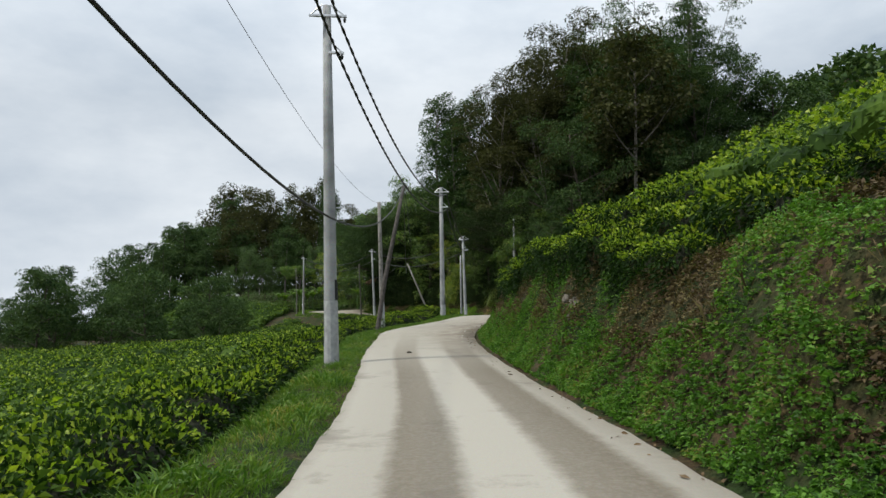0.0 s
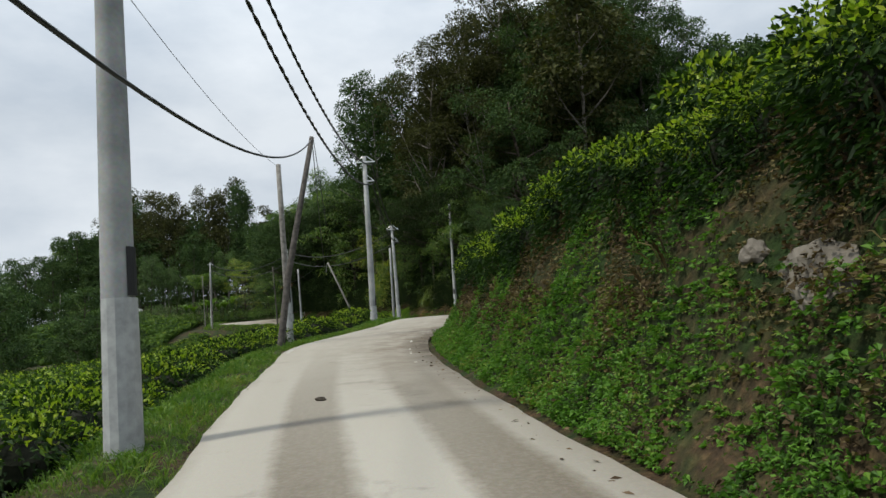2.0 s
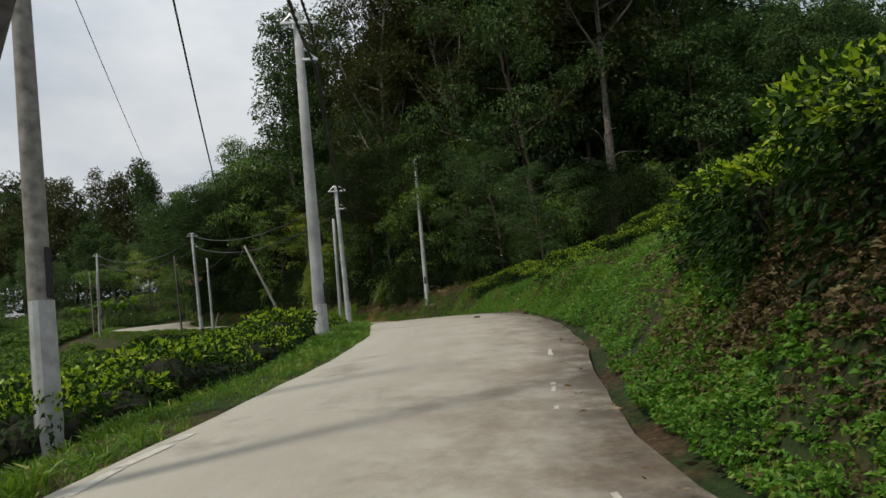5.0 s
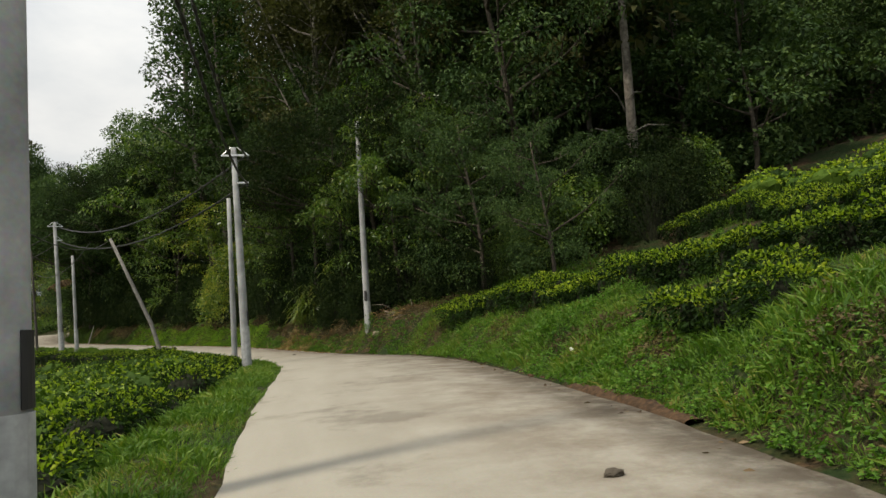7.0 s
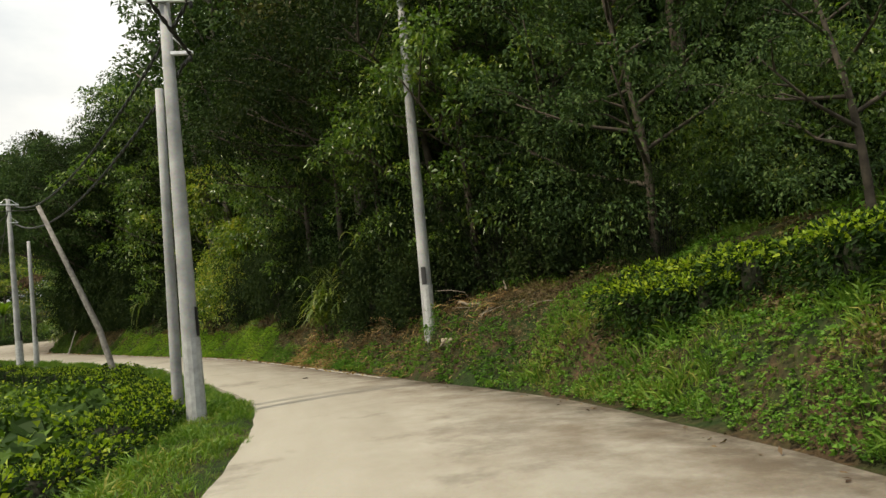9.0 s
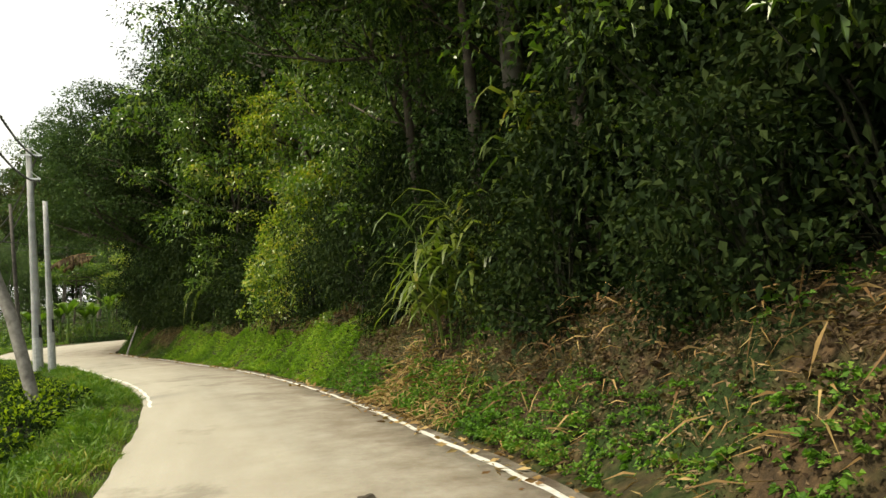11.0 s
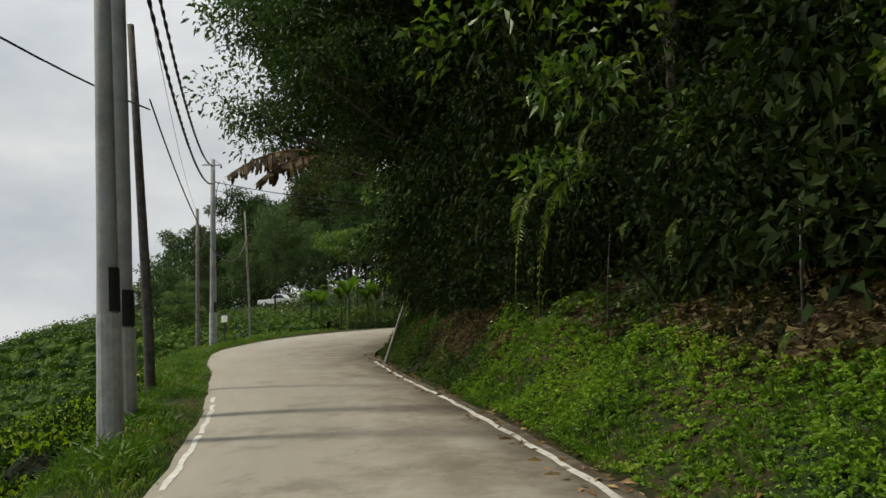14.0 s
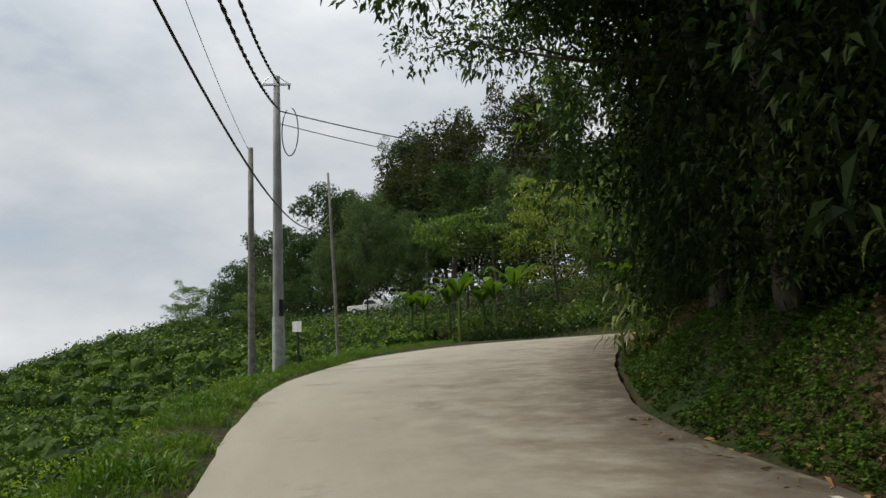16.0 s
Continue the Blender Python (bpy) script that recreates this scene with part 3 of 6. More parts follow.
edge_line(1, 56, 88.5, 0.14, 0.075, 1, -0.1)
edge_line(-1, 66, 84, 0.08, 0.06, 2, 0.05)
edge_line(1, 15, 27, 0.45, 0.05, 3, 0.74, M_FAINT)
edge_line(-1, 20, 25, 0.1, 0.1, 4, 0.45, M_FAINT)

# ---- power poles and cables ----
def pole(name, label, base, top, r0, r1, mat, arms=0, band=False, group="roadside poles", arm_turn=0.0, marks=(1.38, 1.88, -0.75, 1.3)):
    b, t = Vector(base), Vector(top)
    ob = thing(name, label, "pole", group, base)
    d = t - b
    v, f = tube([(0, 0, -1.0), tuple(d * 0.33), tuple(d * 0.66), tuple(d)], [r0, r0 * 0.68 + r1 * 0.32, r0 * 0.34 + r1 * 0.66, r1], 16)
    child("shaft", mesh_of("shaft", v, f, [mat], smooth=True), ob)
    u = d.normalized()
    if band:
        def sleeve(h0, h1, extra, a0, a1, m, nm, lab):
            vs, fs = [], []
            for h in (h0, h1):
                c = u * h
                r = r0 + (r1 - r0) * h / d.length + extra
                for k in range(9):
                    a = a0 + (a1 - a0) * k / 8
                    vs.append((c.x + r * math.cos(a), c.y + r * math.sin(a), c.z))
            fs = [(k, k + 1, k + 10, k + 9) for k in range(8)]
            me = mesh_of(nm, vs, fs, [m])
            o = child(nm, me, ob, lab)
            s = o.modifiers.new("thick", "SOLIDIFY")
            s.thickness, s.offset = 0.006, 1
        sleeve(marks[0] + 0.02, marks[1], 0.004, marks[2], marks[3], M_BLACK, "band", "black painted band")
        sleeve(-0.3, marks[0], 0.006, -2.4, 1.3, M_COVER_PLATE, "cover_plate", "grey cable cover plate")
    for k in range(arms):
        h = d.length - 0.3 - 0.95 * k
        c = u * h
        bm = bmesh.new()
        ln = 0.5 if k == 0 else 0.42
        x0 = -0.42 if k == 0 else 0.05
        box(bm, (x0, -0.03, -0.03), (ln, 0.03, 0.03), 0.006)
        for s in ((1, ln), (-1, -x0))[: 2 if k == 0 else 1]:
            vv, ff = tube([(s[0] * 0.1, 0, 0.28), (s[0] * s[1] * 0.9, 0, 0.02)], 0.016, 6)
            vs = [bm.verts.new(q) for q in vv]
            for q in ff:
                try:
                    bm.faces.new([vs[i] for i in dict.fromkeys(q.tolist())])
                except ValueError:
                    pass
        arm = part("cross_arm", bm, M_STEEL, ob, "galvanised steel arm")
        arm.matrix_basis = Matrix.Translation(c) @ pose(0, -0.12, 0, 0, 0, arm_turn)
        vv, ff = tube([(ln - 0.05, 0, -0.03), (ln - 0.05, 0, -0.09), (ln - 0.05, 0, -0.16)], [0.02, 0.04, 0.025], 8)
        child("cable_clamp", mesh_of("cable_clamp", vv, ff, [M_CABLE], smooth=True), arm, "black cable clamp")
    return ob


CONC = "tall grey concrete power pole"
P1, P2, P3 = (-2.25, 9.56, -2.75), (0.77, 34.75, -2.05), (3.1, 53.2, -1.4)
P1T, P2T, P3T = (-2.4, 9.56, 5.95), (0.77, 34.75, 6.63), (2.95, 53.2, 6.05)
Q1, Q1T = (-7.3, 80.7, -0.6), (-7.65, 80.7, 8.2)
S1, S1T = (-20.2, 100, 0.7), (-20.2, 100, 9.42)
pole("power_pole", CONC + " with two arms on the grass verge", P1, P1T, 0.17, 0.1, M_CONCRETE, 2, True, arm_turn=5)
pole("power_pole", CONC + " beside the bend", P2, P2T, 0.17, 0.1, M_CONCRETE, 2, True, arm_turn=-5)
pole("power_pole", "tall grey concrete power pole paired with a thinner prop", P3, P3T, 0.15, 0.09, M_CONCRETE, 2, True, arm_turn=-8)
pole("prop_pole", "thin grey concrete prop leaning against a power pole", (2.75, 54.0, -1.4), (2.75, 53.7, 4.4), 0.1, 0.07, M_CONCRETE)
pole("power_pole", CONC + " above the tea slope", Q1, Q1T, 0.17, 0.1, M_CONCRETE, 2, True, arm_turn=15)
pole("prop_pole", "shorter grey concrete pole beside a power pole", (-6.2, 79.35, -0.5), (-6.35, 79.2, 5.7), 0.12, 0.08, M_CONCRETE, 0, True)
pole("power_pole", CONC + " at the crest with looped cables", S1, S1T, 0.17, 0.1, M_CONCRETE, 1, True, arm_turn=30)
pole("power_pole", "grey concrete power pole half hidden by bank foliage", (7.78, 55.6, -0.42), (7.95, 56.1, 8.0), 0.14, 0.09, M_CONCRETE, 0, True, marks=(1.07, 1.48, -2.45, -1.65))
WOODP = "weathered grey wooden pole on the verge"
pole("telephone_pole", WOODP, (-2.22, 25.42, -2.1), (-2.36, 25.36, 3.98), 0.11, 0.08, M_WOOD, 0, True, "telephone poles")
pole("leaning_pole", "dark weathered wooden pole leaning against another", (-2.4, 22.66, -2.3), (-1.1, 23.7, 4.4), 0.11, 0.075, M_DARKWOOD, 0, False, "telephone poles")
pole("telephone_pole", "thin dark wooden pole on the tea slope edge", (-9.3, 83.6, -0.9), (-9.6, 83.2, 6.6), 0.1, 0.06, M_DARKWOOD, 0, False, "telephone poles")
pole("telephone_pole", "short wooden pole beside a concrete pole", (-19.8, 98.4, 0.5), (-20.0, 98.6, 6.75), 0.1, 0.07, M_WOOD, 0, False, "telephone poles")
pole("telephone_pole", "thin leaning pole across the bend", (-22.5, 106.5, 0.9), (-22.7, 106.3, 8.2), 0.07, 0.045, M_WOOD, 0, False, "telephone poles")
pole("leaning_pole", "old wooden pole leaning over tea bushes", (0.15, 65.6, -1.5), (-2.5, 66.3, 4.9), 0.11, 0.07, M_WOOD, 0, False, "telephone poles")
for (px, py, hh) in ((-40, 150, 6.5), (-27, 150, 5.5), (-25.5, 150.2, 5.5), (-60, 148, 6), (-47, 128, 5.5), (-17, 146, 6.5)):
    pz = height1(px, py)
    pole("telephone_pole", "distant thin grey pole below the trees", (px, py, pz), (px + 0.2, py, pz + hh), 0.09, 0.07, M_WOOD, 0, False, "telephone poles")


def cable(label, a, b, sag, r, twisted=False, name="overhead_cable"):
    a, b = np.array(a, float), np.array(b, float)
    n = max(16, int(np.linalg.norm(b - a) * (7 if twisted else 1.2)))
    t = np.linspace(0, 1, n)[:, None]
    p = a + (b - a) * t
    p[:, 2] -= (4 * sag * t * (1 - t))[:, 0]
    if twisted:
        d = unit((b - a)[None])[0]
        s = unit(np.cross(d, [0, 0, 1.0])[None])[0]
        up = np.cross(s, d)
        ang = (t[:, 0] * np.linalg.norm(b - a)) * 2 * np.pi / 0.9
        off = r * 0.9 * (np.cos(ang)[:, None] * s + np.sin(ang)[:, None] * up)
        v, f = join([tube(p + off, r, 4), tube(p - off, r, 4)])
    else:
        v, f = tube(p, r, 5)
    return tagged(new(name, mesh_of(name, v, f, [M_CABLE], smooth=True)), label, "cable", "overhead cables")


TW = "black twisted power cable strung between poles"
for upper, lower, sag in (
    (((-2.0, -28, 5.2), (-2.1, 9.45, 5.6)), ((-2.0, -28, 4.3), (-2.1, 9.45, 4.65)), 0.6),
    (((-2.1, 9.45, 5.6), (1.1, 34.6, 6.2)), ((-2.1, 9.45, 4.65), (1.1, 34.6, 5.25)), 1.5),
    (((1.1, 34.6, 6.2), (3.35, 53.1, 5.75)), ((1.1, 34.6, 5.25), (3.35, 53.1, 4.8)), 0.9),
    (((3.35, 53.1, 5.75), (-7.3, 80.6, 7.8)), ((3.35, 53.1, 4.8), (-7.3, 80.6, 6.85)), 1.2),
    (((-7.3, 80.6, 7.8), (-20.0, 99.9, 9.1)), ((-7.3, 80.6, 6.85), (-20.0, 99.9, 8.3)), 1.4),
):
    for a, c in (upper, lower):
        cable(TW, a, c, sag, 0.022, True)
cable("black telephone cable sagging low between wooden poles", (-2.64, -19.8, 4.53), (-1.1, 23.7, 4.33), 4.55, 0.02)
cable("thin telephone wire between wooden poles", (-4.0, -22, 9.0), (-2.36, 25.36, 3.9), 3.0, 0.006)
cable("black telephone cable between wooden poles", (-1.1, 23.7, 4.33), (-2.6, 66.3, 4.8), 2.2, 0.016)
cable("thin telephone wire between wooden poles", (-2.36, 25.36, 3.9), (-6.35, 79.2, 5.6), 1.6, 0.006)
cable("black telephone cable between wooden poles", (-3.4, 66.3, 4.75), (-9.4, 83.5, 5.0), 0.8, 0.016)
cable("black telephone cable between wooden poles", (-9.4, 83.5, 5.2), (-22.6, 106.4, 6.75), 2.2, 0.016)
cable("thin telephone wire between wooden poles", (-9.3, 83.5, 6.5), (-20.0, 98.6, 6.6), 0.5, 0.006)
cable("black service cable running into the trees", (-20.1, 100, 8.3), (-10.5, 118, 9.8), 0.7, 0.02)
cable("black service cable running into the trees", (-20.1, 100, 7.9), (-10.5, 118, 9.0), 0.7, 0.014)
cable("loose end of cable hanging from a leaning pole", (-1.06, 23.75, 4.35), (-0.8, 23.95, 1.6), -0.05, 0.012, name="hanging_cable")
loop_v, loop_f = tube([(-20.1 + 0.5 * math.sin(a) * 0.6 + 0.35, 100.05, 7.6 + 0.75 * math.cos(a)) for a in np.linspace(0.3, 5.9, 24)], 0.018, 5)
tagged(new("cable_loop", mesh_of("cable_loop", loop_v, loop_f, [M_CABLE], smooth=True)), "coil of spare black cable on a concrete pole", "cable")

# ---- plants: prototypes ----
FAR_OFF = (0, 0, -400)


def tea_bush_mesh(seed, n=1900, size=0.088, young=0.45, tri=False, core=0.5, full=False, core_top=0.0):
    """Plucked tea bush: twigs, core shell, leafy sides hanging low, shade-darkened, bright flat top."""
    rng = np.random.default_rng(seed)
    stems = []
    for k in range(9):
        a = rng.uniform(0, 6.28)
        stems.append(tube([(0.06 * math.cos(a), 0.06 * math.sin(a), -0.5), (0.22 * math.cos(a), 0.22 * math.sin(a), 0.1), (0.42 * math.cos(a), 0.42 * math.sin(a), 0.5)], [0.028, 0.018, 0.008], 4))
    a = rng.uniform(0, 6.28, n)
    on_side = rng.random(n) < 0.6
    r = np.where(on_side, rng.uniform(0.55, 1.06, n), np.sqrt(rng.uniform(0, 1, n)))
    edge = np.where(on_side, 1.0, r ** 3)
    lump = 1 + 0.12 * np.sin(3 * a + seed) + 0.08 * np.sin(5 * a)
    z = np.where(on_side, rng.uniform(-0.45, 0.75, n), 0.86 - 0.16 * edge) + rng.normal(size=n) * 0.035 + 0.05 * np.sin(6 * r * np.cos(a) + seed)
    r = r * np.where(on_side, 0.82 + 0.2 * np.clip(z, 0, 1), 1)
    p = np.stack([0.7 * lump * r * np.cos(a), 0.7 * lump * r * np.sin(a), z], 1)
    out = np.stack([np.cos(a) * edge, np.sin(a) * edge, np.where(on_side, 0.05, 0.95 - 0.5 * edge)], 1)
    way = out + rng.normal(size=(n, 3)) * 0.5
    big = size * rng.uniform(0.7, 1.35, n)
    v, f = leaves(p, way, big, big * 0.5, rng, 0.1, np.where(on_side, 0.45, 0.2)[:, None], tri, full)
    # side leaves take index 0, the colour with shade in it
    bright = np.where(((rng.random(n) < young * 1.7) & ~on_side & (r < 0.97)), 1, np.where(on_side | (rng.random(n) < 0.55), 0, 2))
    if full:
        bright = np.repeat(bright, 2)
    sv, sf = join(stems)
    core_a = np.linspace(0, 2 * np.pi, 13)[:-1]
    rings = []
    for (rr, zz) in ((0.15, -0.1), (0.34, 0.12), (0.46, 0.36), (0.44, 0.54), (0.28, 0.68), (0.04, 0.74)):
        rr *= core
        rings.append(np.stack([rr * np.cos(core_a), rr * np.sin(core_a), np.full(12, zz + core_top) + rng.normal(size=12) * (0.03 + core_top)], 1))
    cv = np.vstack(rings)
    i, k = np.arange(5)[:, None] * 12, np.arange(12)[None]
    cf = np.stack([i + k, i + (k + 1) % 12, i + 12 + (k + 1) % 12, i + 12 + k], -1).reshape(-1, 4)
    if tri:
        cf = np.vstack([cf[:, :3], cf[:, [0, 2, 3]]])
    return (v, f, bright), (sv, sf), (cv, cf)


def tea_bush(seed, **kw):
    (v, f, bright), (sv, sf), (cv, cf) = tea_bush_mesh(seed, **kw)
    ob = thing("tea_bush", "clipped tea bush with bright lime-green top shoots", "tea bush", "tea bushes", FAR_OFF)
    child("foliage", mesh_of("foliage", v, f, [M_TEA_SHADED, M_SHOOT, M_TEATOP], bright), ob)
    # stems plus a closed shell coloured as the shade inside the bush
    child("woody_core", mesh_of("woody_core", *join([(sv, sf), (cv, cf)]), [M_TWIG_SHADE]), ob, "twigs and core shell, near-black as inner shade")
    return ob


def limbs_and_ends(h, spread, rng, n_limbs, first, lean=0.05, rise=0.5):
    """Trunk and limbs as tubes, and the ends where leaf clumps grow."""
    top = np.array([rng.normal() * lean * h, rng.normal() * lean * h, h * 0.93])
    ks = np.linspace(0, 1, 8)[:, None]
    trunk = top * ks + np.sin(ks * 5 + rng.uniform(0, 6)) * 0.02 * h * np.array([[1, 0.7, 0]])
    trunk[0] = (0, 0, -0.5)
    r = 0.009 * h + 0.045
    tubes = [tube(trunk, np.linspace(r, r * 0.25, 8), 8)]
    ends = [(trunk[-1], 1.0)]
    for i in range(n_limbs):
        t = first + (0.97 - first) * (i + rng.random()) / n_limbs
        k = t * 7
        b = trunk[int(k)] * (1 - k % 1) + trunk[min(7, int(k) + 1)] * (k % 1)
        a = i * 2.4 + rng.uniform(-0.5, 0.5)
        ln = spread * (1.15 - 0.6 * t) * rng.uniform(0.7, 1.15)
        d = np.array([math.cos(a), math.sin(a), rise * rng.uniform(0.3, 1.3)])
        p1, p2 = b + d * ln * 0.5 + (0, 0, -0.04 * ln), b + d * ln * np.array([1, 1, 1.1])
        rr = r * (1 - 0.8 * t) * 0.5 + 0.02
        tubes.append(tube([b, p1, p2], [rr, rr * 0.6, rr * 0.25], 5))
        ends.append((p2, 1.0))
        for s in range(3):
            q = p1 * (1 - s / 3) + p2 * (s / 3)
            a2 = a + rng.choice([-1, 1]) * rng.uniform(0.5, 1.2)
            e = q + np.array([math.cos(a2), math.sin(a2), rng.uniform(0.1, 0.6)]) * ln * rng.uniform(0.3, 0.5)
            tubes.append(tube([q, (q + e) / 2 + (0, 0, 0.05 * ln), e], [rr * 0.5, rr * 0.3, rr * 0.12], 4))
            ends.append((e, 0.85))
    return tubes, ends


def tree(name, label, seed, h, spread, n_limbs=11, first=0.35, leaf=0.46, per=105, clump_r=1.3, flat=0.55, mats=(M_DARK, M_BARK), rise=0.5, group="forest trees", droop=0.2, fill=22, low=0.3, fine=True):
    rng = np.random.default_rng(seed)
    tubes, ends = limbs_and_ends(h, spread, rng, n_limbs, first, rise=rise)
    ob = thing(name, label, "tree", group, FAR_OFF)
    child("trunk", mesh_of("trunk", *join(tubes), [mats[1]], smooth=True), ob)
    for k in range(fill):
        z = rng.uniform(low, 0.95)
        a, r = rng.uniform(0, 6.28), spread * 0.8 * math.sqrt(rng.uniform(0.1, 1)) * (1.0 - 0.5 * abs(z - 0.6))
        ends.append((np.array([r * math.cos(a), r * math.sin(a), h * z]), 1.0))
    cl = [clump(p, clump_r * s * rng.uniform(0.7, 1.35), int(per * rng.uniform(0.6, 1.3)), leaf, rng, flat, 0.5, droop, 0.45, fine) for p, s in ends]
    child("crown", mesh_of("crown", *join(cl), [mats[0]]), ob)
    return ob


def conifer(seed, h, spread):
    rng = np.random.default_rng(seed)
    ob = thing("conifer", "dark conifer with tiered drooping branches", "tree", "forest trees", FAR_OFF)
    tubes = [tube([(0, 0, -0.5), (0, 0, h * 0.5), (0.1, 0, h)], [0.3, 0.2, 0.03], 8)]
    cl = []
    for i in range(52):
        t = 0.22 + 0.77 * i / 52
        a = i * 2.4
        ln = spread * (1.05 - t) ** 0.75 * rng.uniform(0.7, 1.2) + 0.25
        b = np.array([0, 0, h * t])
        e = b + np.array([math.cos(a) * ln, math.sin(a) * ln, 0.12 * ln])
        tubes.append(tube([b, (b + e) / 2, e], [0.05, 0.035, 0.012], 4))
        for s in np.linspace(0.25, 1, 5):
            cl.append(clump(b * (1 - s) + e * s, 0.42, 26, 0.3, rng, 0.5, -0.1, 0.35, 0.22))
    child("trunk", mesh_of("trunk", *join(tubes), [M_BARK], smooth=True), ob)
    child("crown", mesh_of("crown", *join(cl), [M_DARK]), ob)
    return ob


def shrub(name, label, seed, w, h, leaf, n_clumps=42, per=80, mat=M_SHRUB, group="bank shrubs", slim=0.45, droop=0.25):
    rng = np.random.default_rng(seed)
    ob = thing(name, label, "shrub", group, FAR_OFF)
    tubes, cl = [], []
    for k in range(n_clumps):
        a, r, z = rng.uniform(0, 6.28), w * math.sqrt(rng.uniform(0, 1)), rng.uniform(0.0, 1.0)
        r *= 1.0 - 0.45 * z ** 2
        p = np.array([r * math.cos(a), r * math.sin(a), h * z])
        tubes.append(tube([(0.1 * math.cos(a), 0.1 * math.sin(a), -0.3), p * np.array([0.5, 0.5, 0.6]), p], [0.016, 0.011, 0.004], 4))
        cl.append(clump(p, w * rng.uniform(0.25, 0.45), int(per * rng.uniform(0.6, 1.4)), leaf, rng, 0.75, 0.35, droop, slim))
    child("branch_frame", mesh_of("branch_frame", *join(tubes), [M_TWIG_SHADE]), ob)
    child("foliage", mesh_of("foliage", *join(cl), [mat]), ob)
    return ob


def put(proto, x, y, scale=1.0, turn=None, dz=0.0, tilt=0.0, tall=1.0):
    rng = put.rng
    turn = rng.uniform(0, 360) if turn is None else turn
    return copy_thing(proto, pose(x, y, height1(x, y) + dz, tilt, 0, turn) @ Matrix.Diagonal((scale, scale, scale * tall, 1)))


put.rng = np.random.default_rng(11)
protos = []


def proto(ob):
    protos.append(ob)
    return ob


# ---- tea on both sides ----
TEA = [proto(tea_bush(s, n=2300, size=0.08, full=True, young=0.27, core=0.3)) for s in (1, 2, 3, 4)]
TEA_LOW = [proto(tea_bush(s, n=1300, size=0.095, core=0.9, young=0.22)) for s in (5, 6)]
rng = np.random.default_rng(5)


def tea_row(y0, y1, off, side, scale=1.0, dz=-0.05, step=0.95, gap=0.02):
    y = y0
    while y < y1:
        if rng.random() > gap:
            x_, y_ = beside(y, off + rng.uniform(-0.12, 0.12), side)
            s = scale * rng.uniform(0.88, 1.18)
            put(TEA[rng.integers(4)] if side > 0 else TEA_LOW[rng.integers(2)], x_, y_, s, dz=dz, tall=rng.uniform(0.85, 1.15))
        y += step * scale


for k in range(3):
    tea_row((3, 2, 0)[k], 24.5 - k * 0.6, (1.52, 2.45, 3.6)[k], 1, (0.78, 0.95, 1.02)[k], (-0.2, -0.34, -0.38)[k])
# plucked rows that draw nearer to the road edge as they go on
ROWS = (
    ((36, 5.0), (38, 4.6), (40, 3.75), (42, 3.05), (44, 2.55), (46, 2.05), (48, 1.75), (51, 1.4)),
    ((33, 6.4), (38, 6.6), (42, 7.4), (46, 8.2), (49.5, 8.8)),
)
FAR_ROWS = (
    ((33, 8.9), (38, 9.2), (44, 10.3), (49, 11.6)),
    ((33, 11.5), (38, 12.0), (44, 13.2), (48, 14.2)),
)
for row in ROWS:
    ys_, offs_ = zip(*row)
    for line in range(2):
        for y_ in np.arange(ys_[0], ys_[-1], 0.75):
            x_, y2 = beside(y_ + rng.uniform(-0.08, 0.08), np.interp(y_, ys_, offs_) + 0.58 * line + rng.uniform(-0.06, 0.06))
            put(TEA[rng.integers(4)], x_, y2, 0.82 * rng.uniform(0.94, 1.08), dz=-0.14, tall=rng.uniform(0.94, 1.06))
for (y_, off) in ((38.2, 1.6), (37.4, 1.75), (36.6, 1.9), (37.2, 2.5)):
    put(TEA[rng.integers(4)], *beside(y_, off), 0.8, dz=-0.15)
tea_row(-6, 33, 1.9, -1, 0.9, -0.15)
tea_row(-6, 33, 3.0, -1, 0.95, -0.1)
tea_row(36, 64, 1.8, -1, 0.8, -0.2)
tea_row(65, 90, 1.7, -1, 0.85, -0.2)


def tea_field(inside, spacing, seed, count=220, size=0.17, young=0.45):
    """Tea too far off to pick apart: bushes in rows, joined."""
    r2 = np.random.default_rng(seed)
    variants = [tea_bush_mesh(20 + k, n=count, size=size, tri=True, young=young, core=1.2, core_top=0.06) for k in range(3)]
    fine = [tea_bush_mesh(30 + k, n=560, size=0.11, tri=True, young=young, core=1.1, core_top=0.03) for k in range(3)]
    xs, ys = inside
    X, Y = np.meshgrid(np.arange(xs[0], xs[1], spacing), np.arange(ys[0], ys[1], spacing))
    X, Y = X.ravel() + r2.uniform(-0.2, 0.2, X.size), Y.ravel() + r2.uniform(-0.2, 0.2, X.size)
    u, side, _ = road_frame(X, Y)
    return X, Y, u, side, (variants, fine), r2


def plant_field(name, label, X, Y, variants, r2, scale=1.15):
    Z = height(X, Y)
    pv, pf, pi, n = [], [], [], 0
    for x_, y_, z_ in zip(X, Y, Z):
        (v, f, b), _, (cv, cf) = variants[int(y_ < 48 and -10 < x_ < 14)][r2.integers(3)]
        a, s = r2.uniform(0, 6.28), scale * r2.uniform(0.85, 1.2)
        rot = np.array([[math.cos(a), -math.sin(a), 0], [math.sin(a), math.cos(a), 0], [0, 0, 1]])
        vv = np.vstack([v, cv]) @ rot.T * s + (x_, y_, z_ - 0.1)
        pv.append(vv)
        pf.append(np.vstack([f, cf + len(v)]) + n)
        pi.append(np.r_[b, np.full(len(cf), 2)])
        n += len(vv)
    ob = new(name, mesh_of(name, np.vstack(pv), np.vstack(pf), [M_TEATOP, M_SHOOT, M_TEATOP], np.concatenate(pi)))
    return tagged(ob, label, "tea field", kind="stuff")


